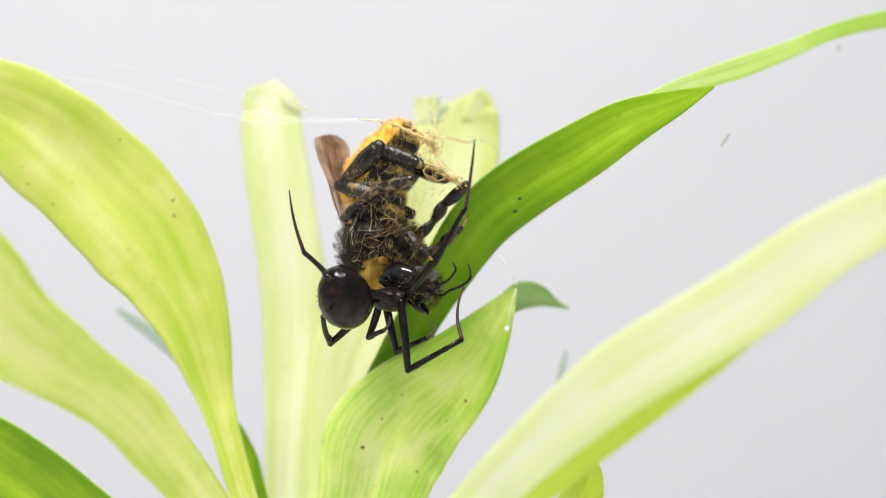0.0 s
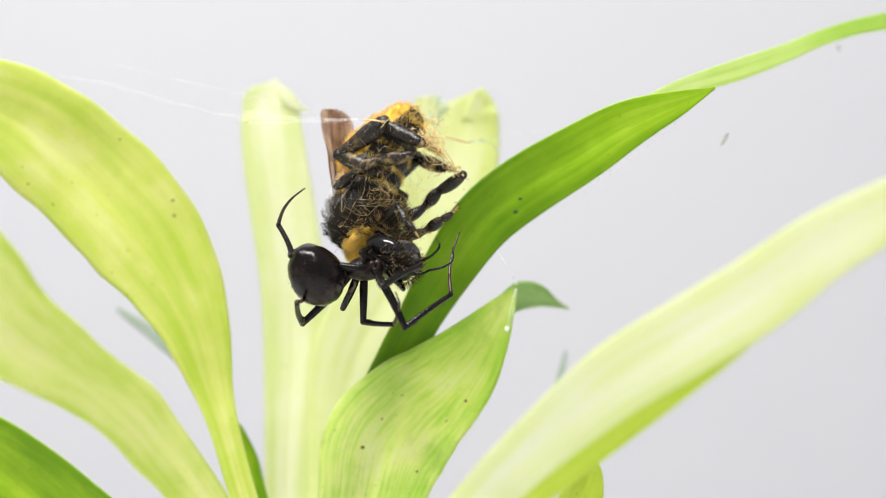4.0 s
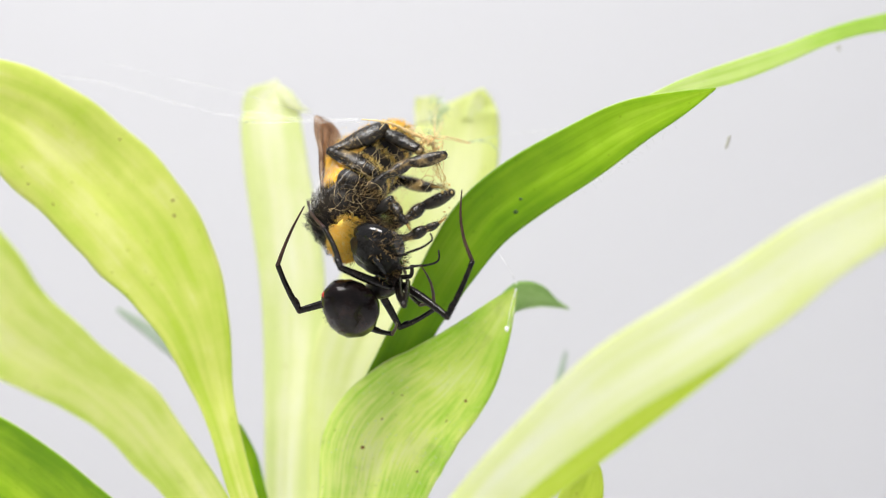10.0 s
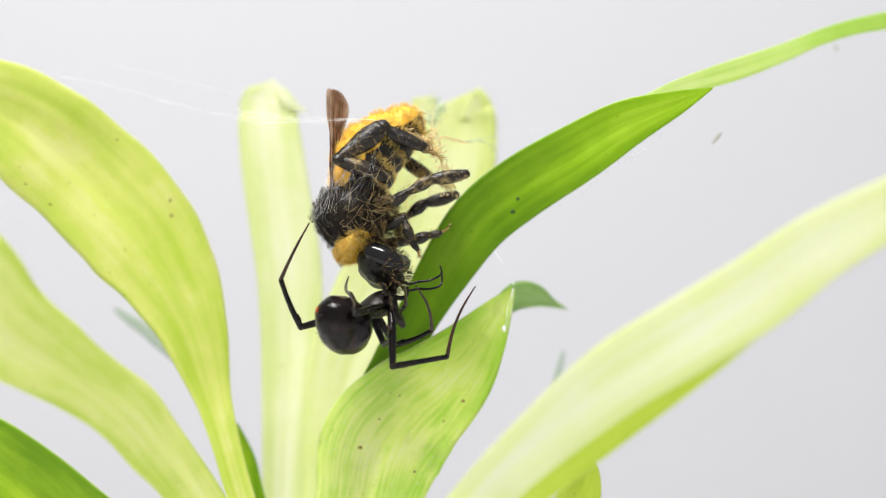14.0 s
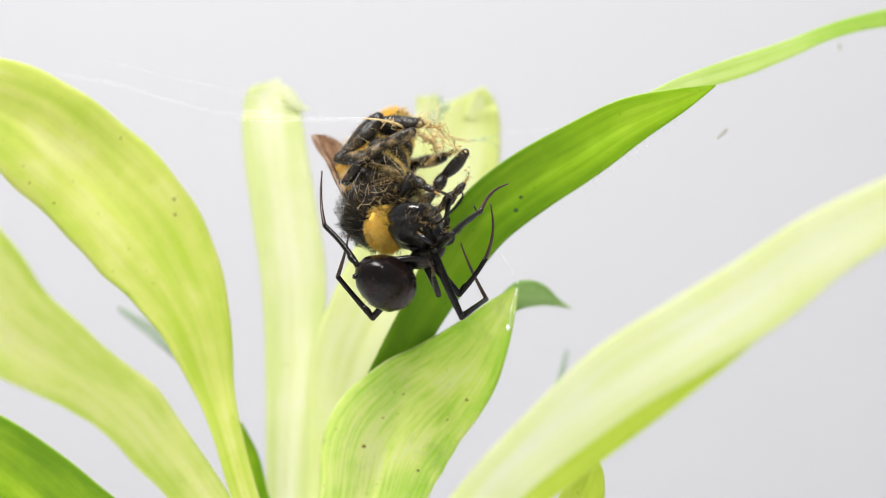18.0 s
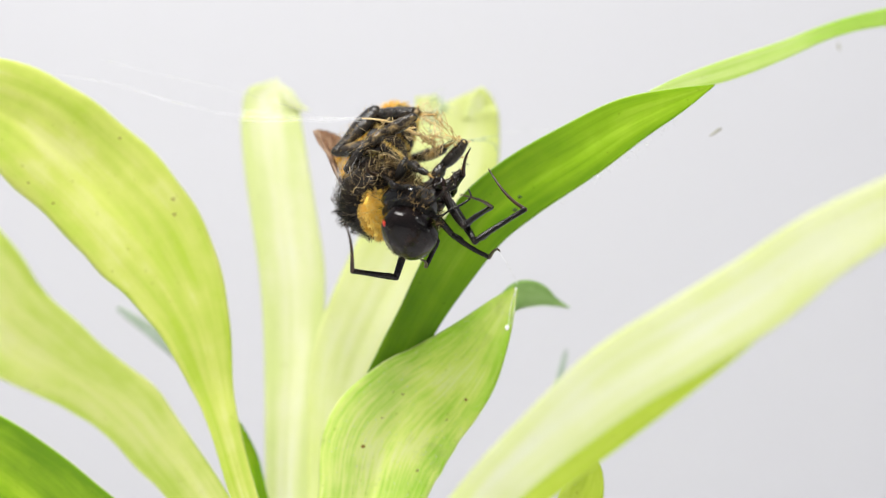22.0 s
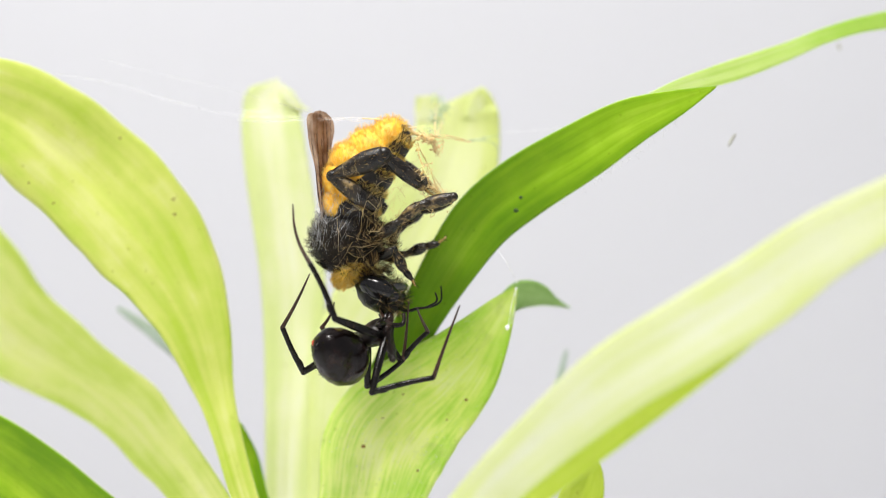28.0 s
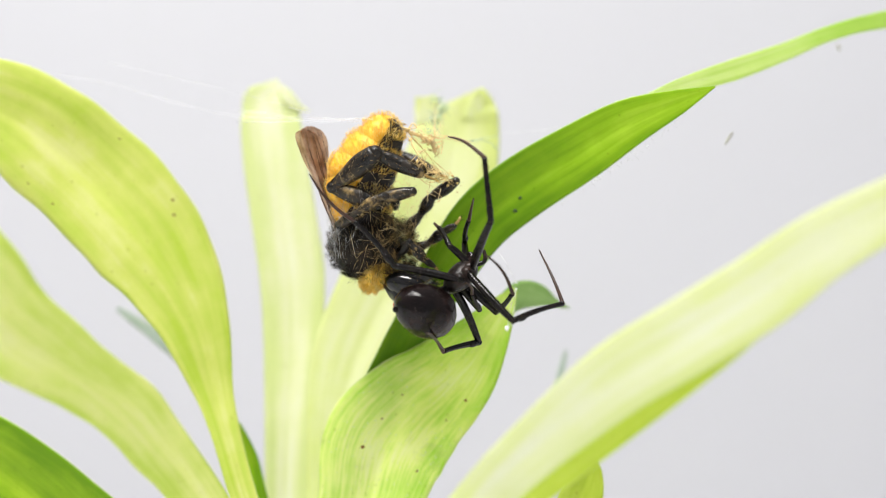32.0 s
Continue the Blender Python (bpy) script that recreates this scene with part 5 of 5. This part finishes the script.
for u, v, size, host in ((308, 382, 3.0, leaf_fleck), (306, 355, 3.0, leaf_fleck), (212, 247, 2.2, leaf_fleck), (94, 362, 2.4, leaf_fleck), (50, 326, 2.0, leaf_fleck),
                         (912, 375, 5, leaf_twist), (921, 352, 4, leaf_twist), (642, 792, 4, leaf_broad), (738, 835, 2.5, leaf_broad), (824, 710, 3, leaf_broad),
                         (712, 700, 2, leaf_broad), (676, 742, 1.8, leaf_broad), (790, 745, 1.8, leaf_broad)):
    b = bmesh.new()
    ball(b, (0, 0, 0), (size, size * 0.8, 1.0), rings=6, sides=9, shape=lambda p: p * (1 + 0.3 * noise.noise(p * 2.0 + Vector((u, v, 0)))))
    o = part("fleck", b, SPECK_GREEN if host is leaf_twist else SPECK, host)
    at, nrm = on_leaf(host, u, v)
    o.matrix_local = Matrix.Translation(at) @ nrm.to_track_quat("Z", "Y").to_matrix().to_4x4()


# ---- what moves ----
BEE_ROWS = []


def hang(t, u0, v0, u1, v1, turn):
    """At t seconds: the end of the abdomen, the head, the turn about the long axis."""
    BEE_ROWS.append((t, u0, v0, u1, v1, turn))


hang(0, 712, 228, 725, 512, 30)
hang(0.5, 700, 215, 710, 505, 5)
hang(1, 716, 212, 716, 510, 36)
hang(1.5, 740, 195, 755, 488, 36)
hang(2, 697, 212, 700, 464, 10)
hang(2.5, 725, 216, 710, 430, 28)
hang(3, 688, 208, 702, 432, 28)
hang(3.5, 720, 205, 690, 468, 30)
hang(5.5, 732, 190, 692, 460, 3)
hang(6, 700, 216, 735, 442, 12)
hang(6.5, 735, 190, 775, 500, 35)
hang(7, 725, 226, 690, 442, 15)
hang(7.5, 718, 190, 690, 432, 5)
hang(8, 714, 218, 715, 416, 22)
hang(8.5, 715, 219, 675, 440, 22)
hang(9, 730, 195, 716, 430, 8)
hang(9.5, 720, 195, 745, 460, 35)
hang(10, 711, 236, 662, 452, 12)
hang(10.5, 700, 231, 670, 420, 15)
hang(11, 702, 223, 726, 410, 28)
hang(11.5, 710, 226, 722, 402, 28)
hang(12, 705, 236, 700, 455, 32)
hang(12.5, 680, 239, 665, 460, 20)
hang(13, 712, 239, 682, 460, 20)
hang(13.5, 720, 185, 755, 460, 10)
hang(14, 728, 206, 672, 482, 0)
hang(14.5, 725, 180, 665, 480, -5)
hang(16.5, 704, 214, 706, 422, 28)
hang(17, 698, 211, 723, 412, 30)
hang(17.5, 708, 214, 708, 428, 28)
hang(18, 705, 211, 735, 414, 28)
hang(18.5, 710, 209, 735, 420, 30)
hang(19, 722, 185, 753, 456, 22)
hang(19.5, 730, 185, 755, 460, 0)
hang(20, 706, 208, 738, 494, -16)
hang(20.5, 712, 200, 662, 498, -3)
hang(21, 708, 200, 662, 506, 8)
hang(21.5, 720, 216, 700, 430, 20)
hang(22, 708, 202, 724, 384, 30)
hang(22.5, 725, 190, 725, 440, 8)
hang(23, 728, 175, 682, 470, -10)
hang(23.5, 715, 212, 706, 462, 8)
hang(24, 720, 195, 668, 514, 5)
hang(24.5, 708, 203, 712, 510, 22)
hang(24.8, 702, 172, 722, 488, 24)
hang(25, 733, 165, 660, 486, 26)
hang(25.2, 712, 188, 758, 490, 36)
hang(25.5, 705, 180, 735, 500, 45)
hang(27.5, 702, 190, 666, 530, 0)
hang(28, 705, 205, 668, 546, 8)
hang(29, 700, 207, 690, 526, 15)
hang(29.5, 695, 209, 692, 520, 15)
hang(30, 692, 210, 690, 515, 15)
hang(31, 690, 210, 708, 512, 15)
hang(31.5, 685, 211, 714, 515, 15)
hang(32, 682, 212, 726, 522, 15)
BEE_LENGTH = 302.0


def eased(times, table, t):
    """Values of the table at t, on a smooth line through its rows."""
    i = int(np.clip(np.searchsorted(times, t, "right") - 1, 0, len(times) - 2))
    f = (t - times[i]) / (times[i + 1] - times[i])
    p = np.asarray(table, float)
    def slope(k):
        if k <= 0 or k >= len(times) - 1:
            return p[k] * 0
        a, b = (p[k] - p[k - 1]) / (times[k] - times[k - 1]), (p[k + 1] - p[k]) / (times[k + 1] - times[k])
        return np.where(a * b > 0, 2 * a * b / (a + b + np.where(a + b == 0, 1, 0)), 0)
    h = times[i + 1] - times[i]
    f2, f3 = f * f, f * f * f
    return (2 * f3 - 3 * f2 + 1) * p[i] + (f3 - 2 * f2 + f) * h * slope(i) + (3 * f2 - 2 * f3) * p[i + 1] + (f3 - f2) * h * slope(i + 1)


def place(u, v, w):
    return spot(u, v, w * STEP * 1000)


def bee_pose(t):
    x0, y0, x1, y1, turn = eased([r[0] for r in BEE_ROWS], [r[1:] for r in BEE_ROWS], t)
    a, b = eased([r[0] for r in TREMBLE], [r[1:] for r in TREMBLE], t)
    x0, y0, x1, y1 = x0 - a, y0 - b, x1 - a, y1 - b
    flat = math.hypot(x1 - x0, y1 - y0)
    deep = math.sqrt(max(0.0, BEE_LENGTH ** 2 - flat ** 2))
    a, b = place(x0, y0, 40 + deep * 0.5), place(x1, y1, 40 - deep * 0.5)
    z = (a - b).normalized()
    x = Vector((1, 0, 0))
    x = (x - z * x.dot(z)).normalized()
    top, head_at = Vector((-6, 0, 150)), Vector((24, 0, -150))
    own = (top - head_at).rotation_difference(Vector((0, 0, 1))).to_matrix()
    m = Matrix((x, z.cross(x), z)).transposed() @ Matrix.Rotation(radians(-turn), 3, "Z") @ own
    return Matrix.Translation((a + b) / 2) @ m.to_4x4() @ Matrix.Translation((top + head_at) * -0.5 * STEP)


BODY = 88.0


def spider_at(t):
    """The spider's pose and its joints at t, with legs that keep their lengths."""
    times = [s[0] for s in STANCES]
    flat = [[*s[1], *s[2], *(c for leg in s[3] for c in leg)] for s in STANCES]
    q = eased(times, flat, t)
    q = q - np.tile(eased([r[0] for r in TREMBLE], [r[1:] for r in TREMBLE], t), len(q) // 2)
    ru, rv, fu, fv = q[:4]
    run = math.hypot(fu - ru, fv - rv)
    deep = math.sqrt(max(0.0, BODY ** 2 - run ** 2))
    rear, fore = place(ru, rv, -70 - deep * 0.3), place(fu, fv, -70 + deep * 0.7)
    x = (fore - rear).normalized()
    z = Vector((0, 0, 1))
    z = (z - x * z.dot(x)).normalized()
    body = Matrix((x, z.cross(x), z)).transposed().to_4x4()
    body.translation = fore
    legs = []
    for k in range(8):
        pts = q[4 + 6 * k:10 + 6 * k].reshape(3, 2)
        hip = body @ (Vector((*HIPS[k], 1)) * STEP)
        chain = [hip]
        w = hip.y / STEP
        scale = STEP * (1 + hip.y / REACH)
        u0, v0 = 784 + hip.x / scale, 441 - (hip.z - AXIS_Z) / scale
        for i, (u, v) in enumerate(pts):
            ln = LENGTHS[k][i]
            span = math.hypot(u - u0, v - v0)
            dw = math.sqrt(max(0.0, ln * ln - span * span)) * (BOWS[k] if i == 0 else -BOWS[k])
            if i == 2 and abs(w + dw + 60) > 120:
                dw = -dw
            w = w + dw
            way = (place(u, v, w) - chain[-1]).normalized()
            chain.append(chain[-1] + way * ln * STEP)
            u0, v0 = u, v
        legs.append(chain)
    return body, legs


TWIST_SWAY = [(0, 0.2), (1.0, 0.0), (1.5, 0.45), (2.0, 0.05), (3.5, 0.0), (6.0, 0.0), (6.5, 0.5), (7.0, 0.0), (9.0, 0.0), (10.0, -0.1), (13.0, 0.0), (13.5, 0.9),
              (14.0, 0.0), (14.5, 0.3), (17.0, 0.2), (19.0, 0.4), (19.5, 0.9), (20.5, 0.6), (21.0, 0.1), (22.0, 0.3), (23.0, 1.1), (24.0, -0.2), (25.0, 0.6), (28.0, 0.0), (32.0, 0.1)]
# seconds, place, lean in degrees
MOTE_DRIFT = [(0, 1283, 248, 35), (3.5, 1282, 247, 30), (9.0, 1287, 246, 20), (10.0, 1288, 252, 18), (11.0, 1274, 245, 35), (13.0, 1272, 245, 40), (17.0, 1277, 243, 40), (18.0, 1276, 239, 45),
              (19.0, 1270, 239, 62), (20.0, 1254, 226, 68), (22.0, 1266, 236, 55), (23.0, 1266, 235, 55), (25.0, 1265, 236, 50), (28.0, 1294, 250, 30), (30.0, 1292, 250, 30), (32.0, 1290, 246, 32)]


# how far the near middle leg is drawn in, and how far the near hind leg swings down, in degrees
MID_FOLD = [(0, 1.0), (7.0, 1.0), (8.0, 0.7), (9.0, 0.7), (10.0, 0.2), (12.0, 0.3), (14.5, 0.0), (16.5, 1.0), (18.5, 1.0), (20.0, 0.0), (21.2, 0.0), (22.0, 0.9), (22.6, 0.2), (28.2, 0.0), (29.0, 0.9), (32.0, 1.0)]
HIND_SWING = [(0, 0), (11.0, 0), (13.0, 10), (14.0, 17), (14.5, 18), (16.5, -2), (18.5, 4), (19.0, 24), (20.0, 32), (20.5, 12), (21.0, 4), (22.5, 6), (23.0, 16), (24.0, 0), (28.0, -4), (32.0, -3)]


def fold_pose(f):
    q = Vector((98, -50, 36)) * STEP
    return Matrix.Translation(Vector((-73, -18, -14)) * f * STEP + q) @ Matrix.Rotation(radians(18 * f), 4, "Y") @ Matrix.Translation(-q)


def swing_pose(a):
    q = Vector((-4, -40, 4)) * STEP
    return Matrix.Translation(q) @ Matrix.Rotation(radians(-a), 4, "Y") @ Matrix.Translation(-q)


def motions():
    ticks = [round(0.1 * i, 1) for i in range(321)]
    walk(bee, [(t, bee_pose(t)) for t in ticks])
    poses = [(t, *spider_at(t)) for t in ticks]
    walk(spider, [(t, body) for t, body, legs in poses])
    for k in range(8):
        for i in range(3):
            rows, turn, last = [], None, None
            for t, body, legs in poses:
                back = body.inverted()
                a, b = back @ legs[k][i], back @ legs[k][i + 1]
                way = (b - a).normalized()
                turn = way.to_track_quat("Z", "Y") if turn is None else last.rotation_difference(way) @ turn
                last = way
                rows.append((t, Matrix.Translation(a) @ turn.to_matrix().to_4x4()))
            walk(LEG_BITS[k][i], rows)
    walk(near_mid, [(t, fold_pose(f)) for t, f in MID_FOLD])
    walk(near_hind, [(t, swing_pose(a)) for t, a in HIND_SWING])
    pivot = spot(690, 640, 11)
    walk(leaf_twist, [(t, Matrix.Translation(pivot) @ Matrix.Rotation(radians(-a), 4, "Y") @ Matrix.Translation(-pivot)) for t, a in TWIST_SWAY])
    walk(drifting, [(t, Matrix.Translation(spot(u, v, 14)) @ Euler((0, radians(a), 0)).to_matrix().to_4x4()) for t, u, v, a in MOTE_DRIFT])


motions()
